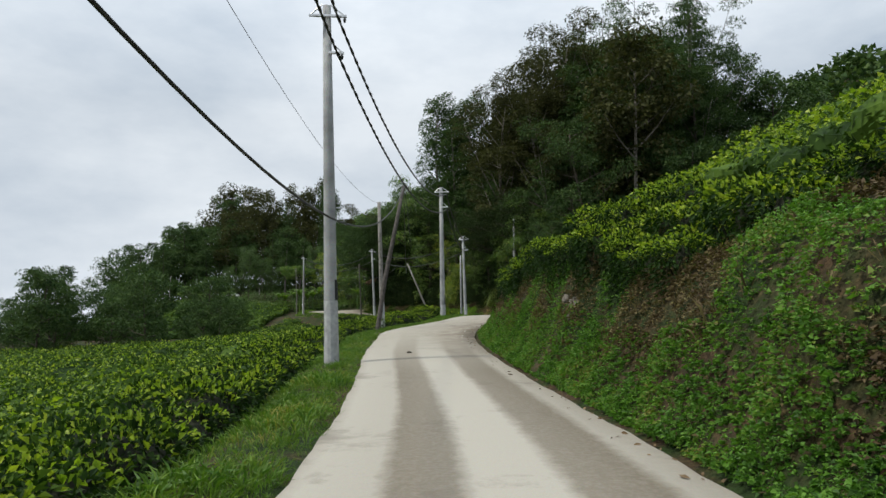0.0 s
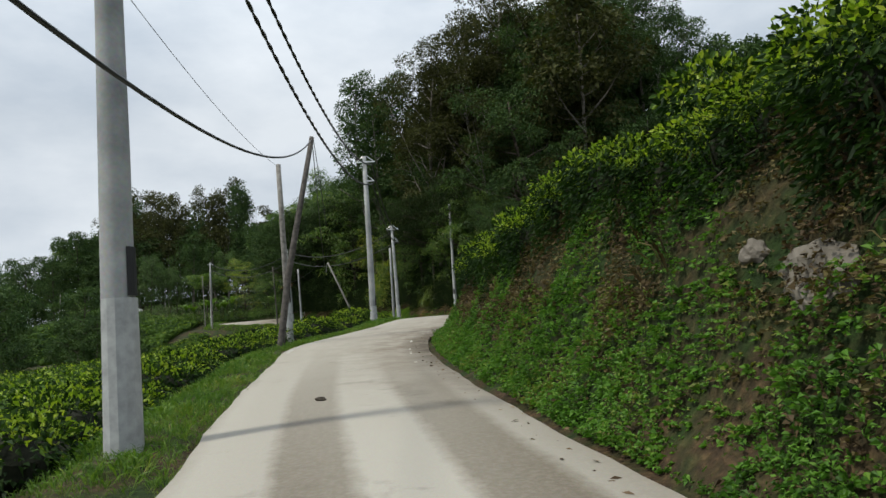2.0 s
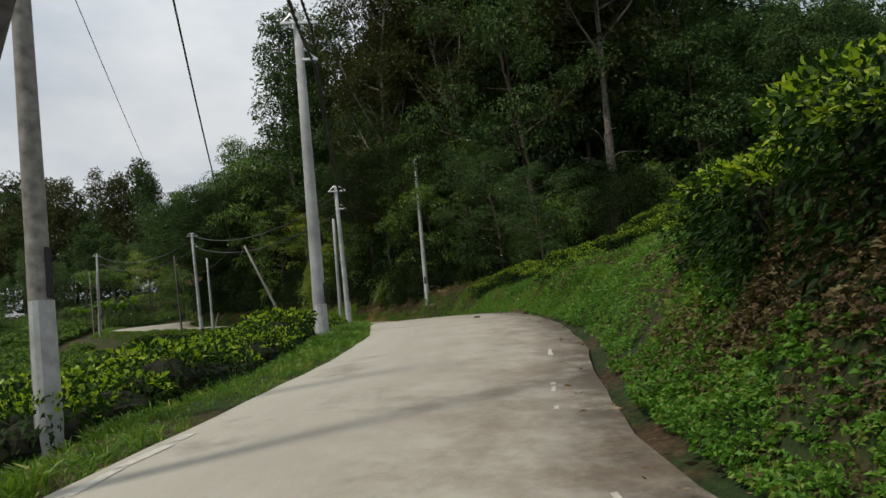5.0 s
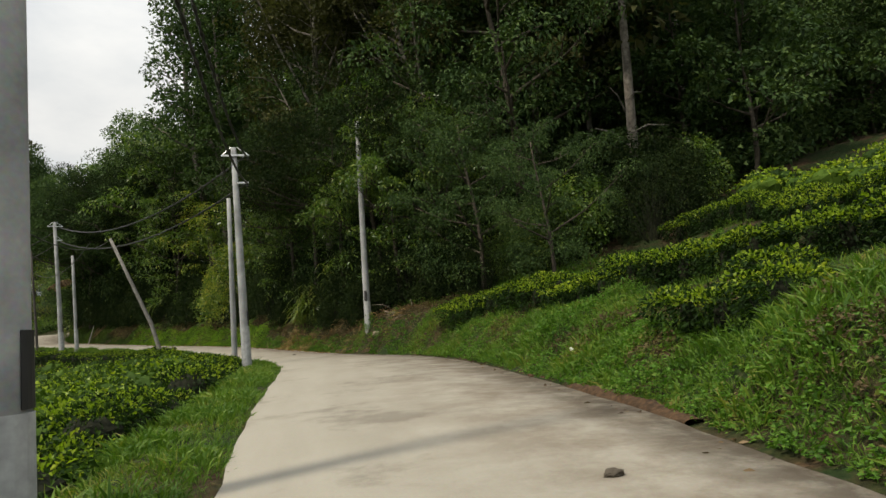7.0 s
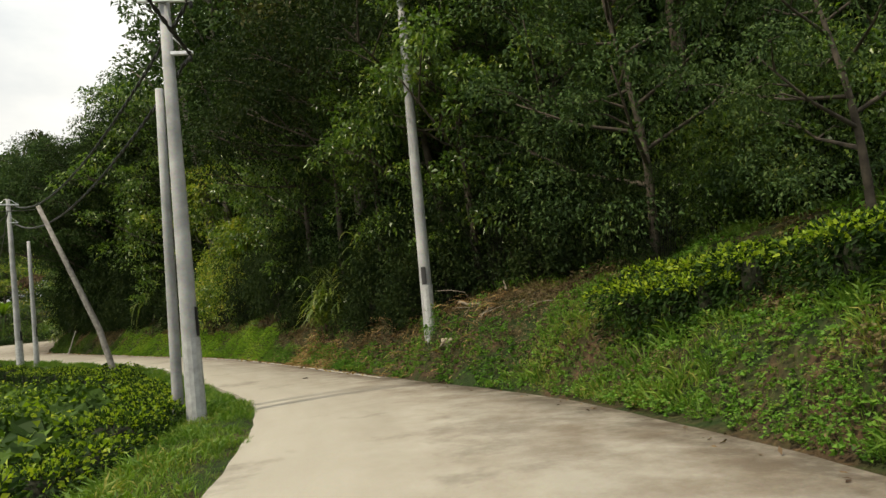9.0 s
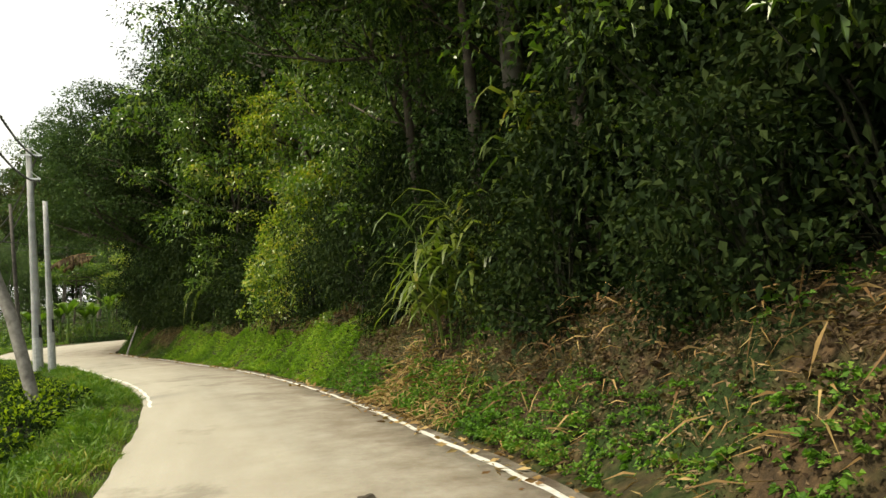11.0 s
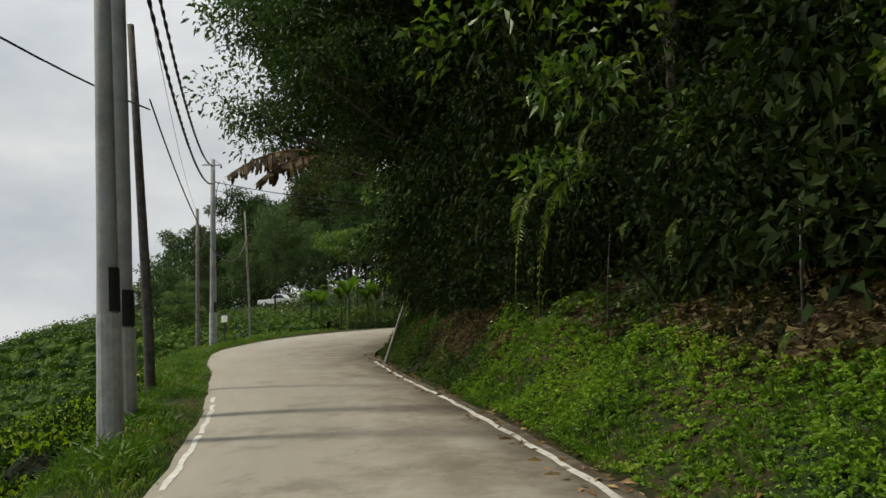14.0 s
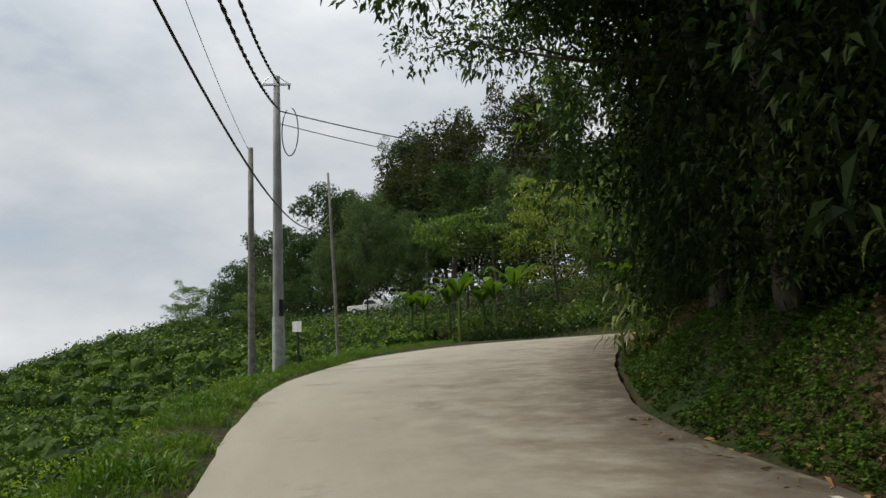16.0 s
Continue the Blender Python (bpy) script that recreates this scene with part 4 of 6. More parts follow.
X, Y, u, side, var, r2 = tea_field(((5, 46), (-8, 50)), 1.2, 31)
k = (side > 0) & (u > 4.7) & (u < 24) & (Y < 27)
plant_field("tea_field", "hillside of clipped tea bushes with bright tops", X[k], Y[k], var, r2)
far = np.array([beside(y_, np.interp(y_, *zip(*row)) + 0.6 * line) for row in FAR_ROWS for line in range(2) for y_ in np.arange(row[0][0], row[-1][0], 0.75)])
plant_field("tea_field", "plucked tea rows high on the slope below the wood", far[:, 0], far[:, 1], var, r2, 0.85)
X, Y, u, side, var, r2 = tea_field(((-34, 2), (-8, 100)), 1.05, 32, 320, 0.125, 0.2)
rows_ = ((0.82 * X + 0.57 * Y) % 2.5) < 1.75
k = (side < 0) & rows_ & (u > 2.9) & (X > -34 - 0.1 * Y) & ~((Y < 33) & (u < 4.0)) & ~((X < -22) & (Y < 25))
plant_field("tea_field", "sloping bowl of tea bushes below the road", X[k], Y[k], var, r2)
X, Y, u, side, var, r2 = tea_field(((-70, -8), (98, 140)), 1.6, 33, 230, 0.13, 0.12)
k = (side < 0) & (u > 2.6) & (X < -27) & (Y < 128)
plant_field("tea_field", "distant tea slope below the trees", X[k], Y[k], var, r2, 1.35)

# ---- trees ----
FOREST = [
    proto(tree("forest_tree", "tall dark forest tree with a layered crown", 41, 15, 4.6, 13, 0.14, fill=34, low=0.06)),
    proto(tree("forest_tree", "tall dark forest tree with a layered crown", 42, 13, 5.0, 13, 0.12, fill=36, low=0.05)),
    proto(tree("forest_tree", "tall forest tree with pale limbs and olive leaves", 43, 17, 4.2, 12, 0.45, mats=(M_BROWNLEAF, M_PALEBARK), rise=0.9)),
    proto(tree("forest_tree", "tall forest tree with pale limbs and olive leaves", 44, 14, 4.0, 11, 0.35, mats=(M_BROWNLEAF, M_PALEBARK), rise=0.9)),
    proto(tree("roadside_tree", "spreading broadleaf tree with fresh green leaves", 45, 9, 4.0, 14, 0.22, leaf=0.19, per=130, clump_r=0.78, fill=40, low=0.1, fine=False, mats=(M_SHRUB, M_BARK), droop=0.3, flat=0.5)),
    proto(tree("roadside_tree", "spreading dark broadleaf tree over the bank", 48, 9, 4.2, 13, 0.2, leaf=0.15, per=185, clump_r=0.85, fill=34, low=0.1, fine=False, mats=(M_DARK, M_BARK), droop=0.35)),
    proto(tree("forest_tree", "narrow ivy-covered tree with a rounded top", 46, 17, 1.7, 16, 0.12, clump_r=1.1, flat=1.0, leaf=0.36, fill=34, low=0.15)),
]
BRIGHT_TREE = proto(tree("roadside_tree", "spreading broadleaf tree, yellow-green leaves with sunlight in their colour", 49, 9, 4.0, 14, 0.22, leaf=0.18, per=140, clump_r=0.78, fill=40, low=0.1, fine=False, mats=(M_SUNLIT, M_BARK), droop=0.3, flat=0.5))
UMBRELLA = proto(tree("umbrella_tree", "light green tree with a flat spreading crown", 51, 8.5, 4.6, 14, 0.72, leaf=0.3, per=90, clump_r=1.0, fill=6, low=0.88, fine=False, mats=(M_SHRUB, M_BARK), rise=0.12, flat=0.3))
HANGING = proto(tree("roadside_tree", "slender tree with drooping leafy branches above the bank", 52, 7.5, 2.7, 14, 0.5, leaf=0.14, per=120, clump_r=0.6, fill=16, low=0.42, fine=False, mats=(M_SHRUB, M_BARK), droop=0.5, rise=0.2))
DARK_TOP = proto(tree("roadside_tree", "tall tree, leaves darkened as if in shade, crown high above the bank", 53, 11, 4.8, 16, 0.52, leaf=0.15, per=190, clump_r=1.0, fill=26, low=0.5, fine=False, mats=(M_SHADE, M_BARK), droop=0.4, rise=0.25))
OVERHANG = proto(tree("roadside_tree", "dark small-leaved tree spreading out over the road", 54, 9.5, 5.3, 18, 0.4, leaf=0.15, per=330, clump_r=0.95, fill=46, low=0.45, fine=False, mats=(M_DARK, M_BARK), droop=0.35, rise=0.28, flat=0.6))
CONIFER = proto(conifer(47, 19, 4.0))
FAN = [proto(tree("forest_tree", "tall forest tree with pale limbs fanning up into a dark crown", sd, 24, 5.2, 17, 0.3, leaf=0.3, per=240, clump_r=1.35, flat=0.62, mats=(mt, M_PALEBARK), rise=1.7, fill=50, low=0.3)) for sd, mt in ((55, M_BROWNLEAF), (56, M_DARK), (57, M_DARK))]
ROUND = [proto(tree("forest_tree", "broad round-crowned tree with mid-green leaves", sd, 14, 4.8, 15, 0.3, leaf=0.24, per=230, clump_r=1.15, fill=52, low=0.3, mats=(M_CROWN, M_BARK), flat=0.6)) for sd in (61, 62)]
TUFTED = proto(tree("forest_tree", "narrow tall tree with dark tufted foliage and bare gaps", 58, 24, 2.3, 22, 0.32, leaf=0.32, per=120, clump_r=0.95, flat=1.15, mats=(M_DARK, M_PALEBARK), rise=1.1, fill=8, low=0.4))

places = []
r3 = np.random.default_rng(77)


def free(x_, y_, gap):
    for (a, b, g) in places:
        if (a - x_) ** 2 + (b - y_) ** 2 < (min(gap, g)) ** 2:
            return False
    places.append((x_, y_, gap))
    return True


def wood(n, pick, xr, yr, test, gap, lo, hi):
    made = tries = 0
    while made < n and tries < n * 30:
        tries += 1
        x_, y_ = r3.uniform(*xr), r3.uniform(*yr)
        u_, s_, _ = road_frame(x_, y_)
        if test(x_, y_, u_[0], s_[0]) and free(x_, y_, gap):
            i, sc = pick[r3.integers(len(pick))], r3.uniform(lo, hi)
            near = s_[0] > 0 and u_[0] < 11
            put(FOREST[5 if y_ < 60 else 4 + (i + made) % 2] if near else FOREST[i], x_, y_, sc * (1.25 if near else 1))
            made += 1


# the wood on the right-hand hill
wood(44, (0, 1, 2, 3, 2, 3), (5, 36), (50, 92), lambda x, y, u, s: s > 0 and u > 6 and x < 0.43 * (y + 6.3) - 5 and y > 53 - (x - 8) * 0.1 + max(0, 14 - x) * 0.6, 3.4, 1.05, 1.4)
wood(14, (4, 5), (-12, 12), (78, 116), lambda x, y, u, s: s > 0 and u > 4.5, 3.4, 1.0, 1.5)
# the tree line far across the valley and beyond the bend
wood(26, (0, 1, 1, 3), (-85, -8), (165, 205), lambda x, y, u, s: True, 5.0, 1.15, 1.5)
wood(9, (0, 1, 4), (-30, 20), (138, 165), lambda x, y, u, s: x > -12, 4.5, 0.75, 1.05)
wood(14, (0, 1), (-125, -76), (84, 124), lambda x, y, u, s: True, 5, 0.7, 0.95)
wood(6, (4, 1), (-47, -37), (118, 126), lambda x, y, u, s: True, 2.5, 0.3, 0.45)
for (x_, y_, i, s) in ((18, 66, 2, 1.2), (11.5, 68, 3, 1.25), (-13.5, 140, 1, 0.9), (-13.5, 128, 4, 1.1), (-41.5, 128.5, 1, 0.33), (-62, 190, 3, 1.75), (-55, 190, 2, 1.75), (-70, 184, 1, 1.6), (-71, 187, 4, 2.2), (-46, 186, 1, 1.7), (-8, 104, 4, 1.7), (-4, 106, 4, 1.8), (-2, 98, 4, 1.3), (10.5, 57, 4, 0.9)):
    put(CONIFER if i == 9 else UMBRELLA if i == 8 else BRIGHT_TREE if i == 7 else FOREST[i], x_, y_, s)


def put_top(kind, tall, x_, y_, top, slim=1.0):
    """A tree of that kind, sized so that its top reaches a height; slim: how narrow its crown is."""
    put(kind, x_, y_, (top - height1(x_, y_)) / tall * slim, tall=1 / slim)


# the tall dark stand above the tea
for (x_, y_, top, i) in ((7.6, 65, 22.5, 0), (10.9, 64, 26.5, 0), (15.0, 64.5, 28.6, 0), (19.4, 63, 28.6, 1), (22.8, 65, 30.2, 2), (25.2, 66, 31.5, 1), (30.5, 63, 29.0, 2), (32.2, 67, 25.0, 1), (17.0, 58, 24.0, 2), (21.5, 57.5, 24.5, 1), (26.5, 58.5, 26.0, 2), (13.0, 59, 22.5, 0), (12.5, 71, 25, 1), (19, 72, 28, 2), (29, 74, 30, 1)):
    put_top(FAN[i], 24, x_, y_, top)
put_top(CONIFER, 19, 28.3, 62.5, 35.2)
for (x_, y_, top) in ((2.05, 79.9, 29.6), (4.2, 82.0, 28.6), (6.4, 80.8, 29.8), (3.4, 78.2, 25.0)):
    put_top(TUFTED, 24, x_, y_, top)
for (x_, y_, top) in ((36.5, 64, 22.5), (39.2, 66, 23.4), (43.3, 66, 22.0), (47.3, 66.5, 22.4), (51.5, 67, 23.6), (41.0, 62, 21.0), (45.0, 61.5, 20.5), (34.5, 60, 22.0), (55.0, 66, 24)):
    put_top(FOREST[int(x_) % 2], 14, x_, y_, top)
# tall round trees on the bank beyond the second bend
for (x_, y_, top, i) in ((-2.2, 90.5, 17.6, 1), (0.2, 88.0, 16.4, 0), (1.0, 92.5, 17.6, 1), (3.6, 87.0, 18.0, 0), (-3.6, 96.0, 16.5, 1), (-1.5, 99.0, 17.0, 0)):
    put_top(ROUND[i], 14, x_, y_, top)
# the row of separate crowns across the valley
for (x_, y_, top, i) in ((-68.8, 165, 18.0, 1), (-62.5, 168, 25.6, 6), (-60.5, 166, 24.2, 0), (-54.5, 174, 33.6, 10), (-51.6, 172, 30.5, 3), (-43.4, 166, 31.8, 3), (-40.6, 165, 29.0, 3), (-33.7, 165, 33.4, 2), (-29.6, 164, 33.2, 3), (-25.9, 160, 35.6, 6), (-24.6, 161, 33.5, 6), (-47.5, 164, 24.0, 1), (-36.5, 162, 24.0, 1), (-56.5, 163, 22.0, 1), (-21.0, 163, 23.0, 1), (-66, 160, 19.0, 0)):
    put_top(FAN[1] if i == 10 else FOREST[i], 24 if i == 10 else (15, 13, 17, 14, 9, 9, 17)[i], x_, y_, top, 0.7)
# the group of trees across the last bend
for (x_, y_, top, i) in ((-41.9, 134, 11.2, 1), (-38.5, 135, 15.2, 1), (-35.3, 136, 13.4, 0), (-31.5, 138, 18.2, 3), (-27.2, 137, 18.0, 3), (-24.7, 136, 15.8, 0), (-33.8, 135, 11.5, 1), (-17.5, 137, 15.0, 0)):
    put_top(ROUND[i] if i < 2 else TUFTED, (14, 14, 17, 24)[i], x_, y_, top, 0.62 if i < 2 else 1.5)
put_top(UMBRELLA, 9, -27.5, 131.5, 11.6)
put_top(BRIGHT_TREE, 9.6, -20.8, 132.5, 14.0)
put_top(ROUND[0], 14, -16.0, 130.0, 10.5)
# scrub trees down in the valley
for k in range(34):
    x_, y_ = r3.uniform(-52, -20), r3.uniform(44, 80)
    if free(x_, y_, 2.6):
        put(FOREST[r3.integers(2)], x_, y_, r3.uniform(0.34, 0.56))
# low trees closing the wood above the tea
for k in range(44):
    x_, y_ = r3.uniform(17, 42), r3.uniform(46, 66)
    g_ = height1(x_, y_)
    if y_ > 50 + max(0, 22 - x_) * 0.4 - max(0, x_ - 26) * 0.25 and free(x_, y_, 2.4):
        top = -1.5 + 0.275 * math.hypot(x_, y_)
        if top - g_ > 3:
            put(FOREST[r3.integers(2)], x_, y_, (top - g_) / 15)
# low green trees and shrubs in front of the wood
for (y_, off, s) in ((49, 4.2, 0.55), (52, 3.6, 0.75), (54.5, 4.2, 0.8), (57.5, 3.2, 0.8), (60, 3.2, 0.8), (63, 3.2, 0.85), (66, 2.8, 0.9), (69.5, 4.8, 0.8), (73, 4.6, 0.9), (76.5, 4.0, 0.95), (80, 2.6, 1.0), (84, 2.6, 1.05), (88, 2.8, 1.1), (92, 3.0, 1.1), (96, 3.2, 1.0)):
    x_, y2 = beside(y_, off)
    # leaf colour by y: sunlit-coloured on one stretch, shade-coloured past the bend
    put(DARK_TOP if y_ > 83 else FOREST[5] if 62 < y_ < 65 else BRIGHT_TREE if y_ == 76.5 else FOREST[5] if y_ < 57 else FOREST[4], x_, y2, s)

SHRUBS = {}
# bank shrubs in three leaf colours: sunlight, none or shade mixed in
for key, mat, word in (("bright", M_SUNLIT, "sunlit-coloured yellow-green"), ("green", M_SHRUB, "fresh green"), ("dark", M_SHADE, "shade-coloured green")):
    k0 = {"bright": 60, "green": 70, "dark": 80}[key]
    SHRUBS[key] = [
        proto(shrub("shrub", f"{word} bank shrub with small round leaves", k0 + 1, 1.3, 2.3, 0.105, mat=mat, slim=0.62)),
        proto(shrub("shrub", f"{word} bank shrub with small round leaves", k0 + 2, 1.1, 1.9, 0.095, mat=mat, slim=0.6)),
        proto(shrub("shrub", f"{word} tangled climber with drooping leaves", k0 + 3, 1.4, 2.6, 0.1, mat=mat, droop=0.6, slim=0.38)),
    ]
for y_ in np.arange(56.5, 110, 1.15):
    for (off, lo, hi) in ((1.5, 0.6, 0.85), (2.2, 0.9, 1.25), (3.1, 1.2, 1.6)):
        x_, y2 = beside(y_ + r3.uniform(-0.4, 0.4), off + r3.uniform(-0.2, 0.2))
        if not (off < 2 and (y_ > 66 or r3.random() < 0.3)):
            # sunlit leaf colour only between these y, shade colour on the rest
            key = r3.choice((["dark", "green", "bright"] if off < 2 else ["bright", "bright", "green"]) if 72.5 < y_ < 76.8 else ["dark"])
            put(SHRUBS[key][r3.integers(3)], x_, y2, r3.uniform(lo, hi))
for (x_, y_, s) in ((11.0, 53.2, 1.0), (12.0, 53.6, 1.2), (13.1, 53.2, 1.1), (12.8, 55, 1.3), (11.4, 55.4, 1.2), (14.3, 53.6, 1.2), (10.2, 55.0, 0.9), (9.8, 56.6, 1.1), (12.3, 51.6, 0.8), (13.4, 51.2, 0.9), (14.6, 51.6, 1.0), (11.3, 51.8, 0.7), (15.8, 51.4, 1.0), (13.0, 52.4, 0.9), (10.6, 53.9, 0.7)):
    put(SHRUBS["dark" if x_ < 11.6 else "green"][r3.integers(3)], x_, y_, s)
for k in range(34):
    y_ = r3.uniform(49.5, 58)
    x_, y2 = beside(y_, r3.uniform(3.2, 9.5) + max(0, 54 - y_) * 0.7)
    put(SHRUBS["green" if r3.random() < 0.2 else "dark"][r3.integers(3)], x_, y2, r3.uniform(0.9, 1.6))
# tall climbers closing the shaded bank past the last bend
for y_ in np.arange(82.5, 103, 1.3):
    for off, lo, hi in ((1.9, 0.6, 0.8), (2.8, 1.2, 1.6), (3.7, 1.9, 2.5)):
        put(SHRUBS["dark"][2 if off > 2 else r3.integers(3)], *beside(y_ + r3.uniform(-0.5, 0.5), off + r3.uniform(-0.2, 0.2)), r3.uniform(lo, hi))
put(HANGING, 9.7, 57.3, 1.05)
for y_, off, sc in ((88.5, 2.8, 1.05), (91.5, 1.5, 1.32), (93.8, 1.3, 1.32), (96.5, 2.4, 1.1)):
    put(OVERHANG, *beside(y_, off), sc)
# high crowns set here to shade the bank, their leaves already shade-dark
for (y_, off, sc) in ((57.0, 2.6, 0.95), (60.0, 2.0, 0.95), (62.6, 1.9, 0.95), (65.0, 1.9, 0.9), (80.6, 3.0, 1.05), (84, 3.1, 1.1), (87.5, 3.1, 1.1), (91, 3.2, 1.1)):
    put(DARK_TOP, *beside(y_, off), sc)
# big dark trees leaning over the road past the bend
for (y_, off, sc) in ((85.5, 3.6, 1.0), (89, 3.2, 1.05), (97.5, 2.6, 1.2), (101, 4.0, 1.0), (59, 4.5, 0.95), (63, 5.0, 0.95)):
    x_, y2 = beside(y_, off)
    put(FOREST[5], x_, y2, sc * 1.15)

for ob in protos:
    for o in (*ob.children_recursive, ob):
        bpy.data.objects.remove(o)

# ---- low growth on banks and verges ----
def strip_points(y0, y1, u0, u1, side, density, seed):
    """Random places beside the road, between u0 and u1 metres beyond its edge."""
    g = np.random.default_rng(seed)
    idx = np.where((MID[:, 1] >= y0) & (MID[:, 1] <= y1))[0]
    length = ALONG[idx[-1]] - ALONG[idx[0]]
    n = int(length * (u1 - u0) * density)
    s = g.uniform(ALONG[idx[0]], ALONG[idx[-1]], n)
    u = g.uniform(u0, u1, n)
    mx, my = np.interp(s, ALONG, MID[:, 0]), np.interp(s, ALONG, MID[:, 1])
    ax, ay, h = np.interp(s, ALONG, ACROSS[:, 0]), np.interp(s, ALONG, ACROSS[:, 1]), np.interp(s, ALONG, HALF)
    x, y = mx + ax * side * (h + u), my + ay * side * (h + u)
    return g, np.stack([x, y, height(x, y)], 1), u, np.stack([-ax * side, -ay * side, 0 * ax], 1)


def patchy(p, scale, seed):
    return 0.5 + 0.25 * wobble(p[:, 0], p[:, 1], scale, seed) + 0.25 * wobble(p[:, 1], p[:, 0], scale * 0.43, seed + 2)


def weeds(y0, y1, u0, u1, density, size, seed, label, brown=0.25, mats=None, per=8, tri=False):
    """Small leafy plants, each a rosette on a short stem, thick in places and thin in others."""
    g, p, u, out = strip_points(y0, y1, u0, u1, 1, density, seed)
    thick = patchy(p, 0.75, seed) + 0.35 * wobble(p[:, 0], p[:, 1], 0.3, seed)
    keep = g.random(len(p)) < 0.5 + 1.0 * thick
    p, u, out, thick = (np.repeat(a[keep], per, axis=0) for a in (p, u, out, thick))
    n = len(p)
    lift = np.repeat(g.uniform(0.1, 1.0, n // per), per) * np.clip(thick, 0.15, 1.2) * 0.24
    a = g.uniform(0, 6.28, n)
    ring = np.stack([np.cos(a), np.sin(a), 0 * a], 1)
    ln = size * np.repeat(g.uniform(0.55, 1.6, n // per), per) * g.uniform(0.7, 1.2, n)
    base = p + out * (lift * 0.6)[:, None] + np.array([0, 0, 1]) * (lift * g.uniform(0.5, 1.0, n))[:, None] + ring * (ln * 0.15)[:, None]
    way = ring + out * 0.55 + np.array([0, 0, 0.45]) + g.normal(size=(n, 3)) * 0.3
    v, f = leaves(base, way, ln, ln * np.repeat(g.uniform(0.3, 0.75, n // per), per), g, 0.12, 0.25, tri)
    dead = (patchy(p, 1.1, seed + 7) > 0.58 - 0.3 * max(0, brown - 0.5)) & (np.repeat(g.random(n // per), per) < brown * 2.4 * ease((u - 0.4) / 0.7)) | (g.random(n) < brown * 0.1)
    ob = new("weeds", mesh_of("weeds", v, f, mats or [M_COVER, M_DRYWEED], dead.astype(int)))
    return tagged(ob, label, "weeds", kind="stuff")


def grass(y0, y1, u0, u1, side, density, tall, seed, label="rough green verge grass", per=7, mat=M_GRASS):
    """Tufts of bending blades."""
    g, p, u, out = strip_points(y0, y1, u0, u1, side, density / per, seed)
    t = patchy(p, 0.9, seed) + 0.3 * wobble(p[:, 0], p[:, 1], 0.35, seed)
    keep = g.random(len(p)) < 0.55 + 1.0 * t
    p, t, u = (np.repeat(a[keep], per, axis=0) for a in (p, t, u))
    n = len(p)
    a = g.uniform(0, 6.28, n)
    ring = np.stack([np.cos(a), np.sin(a), 0 * a], 1)
    ln = tall * np.repeat(g.uniform(0.5, 1.5, n // per), per) * g.uniform(0.7, 1.2, n) * np.clip(0.4 + t, 0.3, 1.3) * np.clip(0.5 + u * 1.5, 0.5, 1)
    v, f = leaves(p + ring * (0.03 * g.random(n))[:, None] - (0, 0, 0.02), ring * 0.55 + np.array([0, 0, 1.0]) + g.normal(size=(n, 3)) * 0.2, ln, ln * g.uniform(0.035, 0.065, n), g, 0.06, 0.3)
    ob = new("grass", mesh_of("grass", v, f, [mat]))
    return tagged(ob, label, "grass", kind="stuff")


weeds(-5, 25, 0.22, 0.95, 820, 0.042, 101, "lush low leafy weeds covering the foot of the bank", 0.28)
weeds(-5, 14, 0.85, 2.3, 520, 0.042, 108, "thin weeds and withered growth under the tea", 0.62, tri=True)
weeds(13.5, 25, 0.85, 2.5, 620, 0.045, 134, "green weeds with withered patches below the tea", 0.6)
weeds(-5, 8, 2.2, 4.4, 160, 0.06, 105, "withered weeds on top of the bank", 0.5)
weeds(25, 52, 0.25, 2.7, 420, 0.042, 102, "low weeds and creepers on the low bank", 0.3, tri=True)
weeds(51.5, 67.5, 0.2, 0.85, 380, 0.045, 109, "green weeds along the road edge below the shrubs", 0.15)
weeds(51.5, 67.5, 0.8, 2.8, 80, 0.05, 103, "weeds and dead leaves under the shrubs", 0.9)
weeds(66.5, 83, 0.2, 1.3, 600, 0.04, 104, "bright creeping weeds below the shrubs", 0.05, [M_LUSH, M_DRYWEED])
weeds(64, 84, 1.2, 2.6, 160, 0.075, 107, "withered brown growth under the shrubs", 0.9, [M_SHRUB, M_DRYWEED], tri=True)
# darker leaf colour here stands for the shade under the overhanging trees
weeds(82, 104, 0.25, 2.2, 620, 0.045, 106, "weeds on the bank past the bend, coloured dark as shade", 0.45, [M_TEATOP, M_DRYWEED], tri=True)
grass(26, 47, 2.3, 8.5, 1, 260, 0.24, 119, "rough grass between the tea rows")
grass(28, 52, 0.3, 2.4, 1, 900, 0.26, 111, "soft green grass on the low bank")
grass(-5, 25, 0.8, 2.4, 1, 80, 0.26, 116, "dry straw-coloured grass on the bank", mat=M_DRYWEED)
grass(51, 66, 0.6, 3.0, 1, 200, 0.16, 117, "dry grass among dead leaves", mat=M_DRYWEED)
grass(66, 83, 0.12, 1.25, 1, 1300, 0.17, 112, "bright grass along the foot of the bank")
weeds(44, 56, 2.5, 7.0, 110, 0.07, 110, "rough weeds on the ground above the low bank", 0.35, tri=True)
grass(46, 56, 2.3, 7.0, 1, 300, 0.3, 118, "rough grass below the wood")
grass(-5, 34, 0.0, 1.5, -1, 1100, 0.2, 113)
grass(34, 60, 0.0, 1.7, -1, 1100, 0.22, 114)
grass(60, 112, 0.0, 1.9, -1, 1000, 0.24, 115)


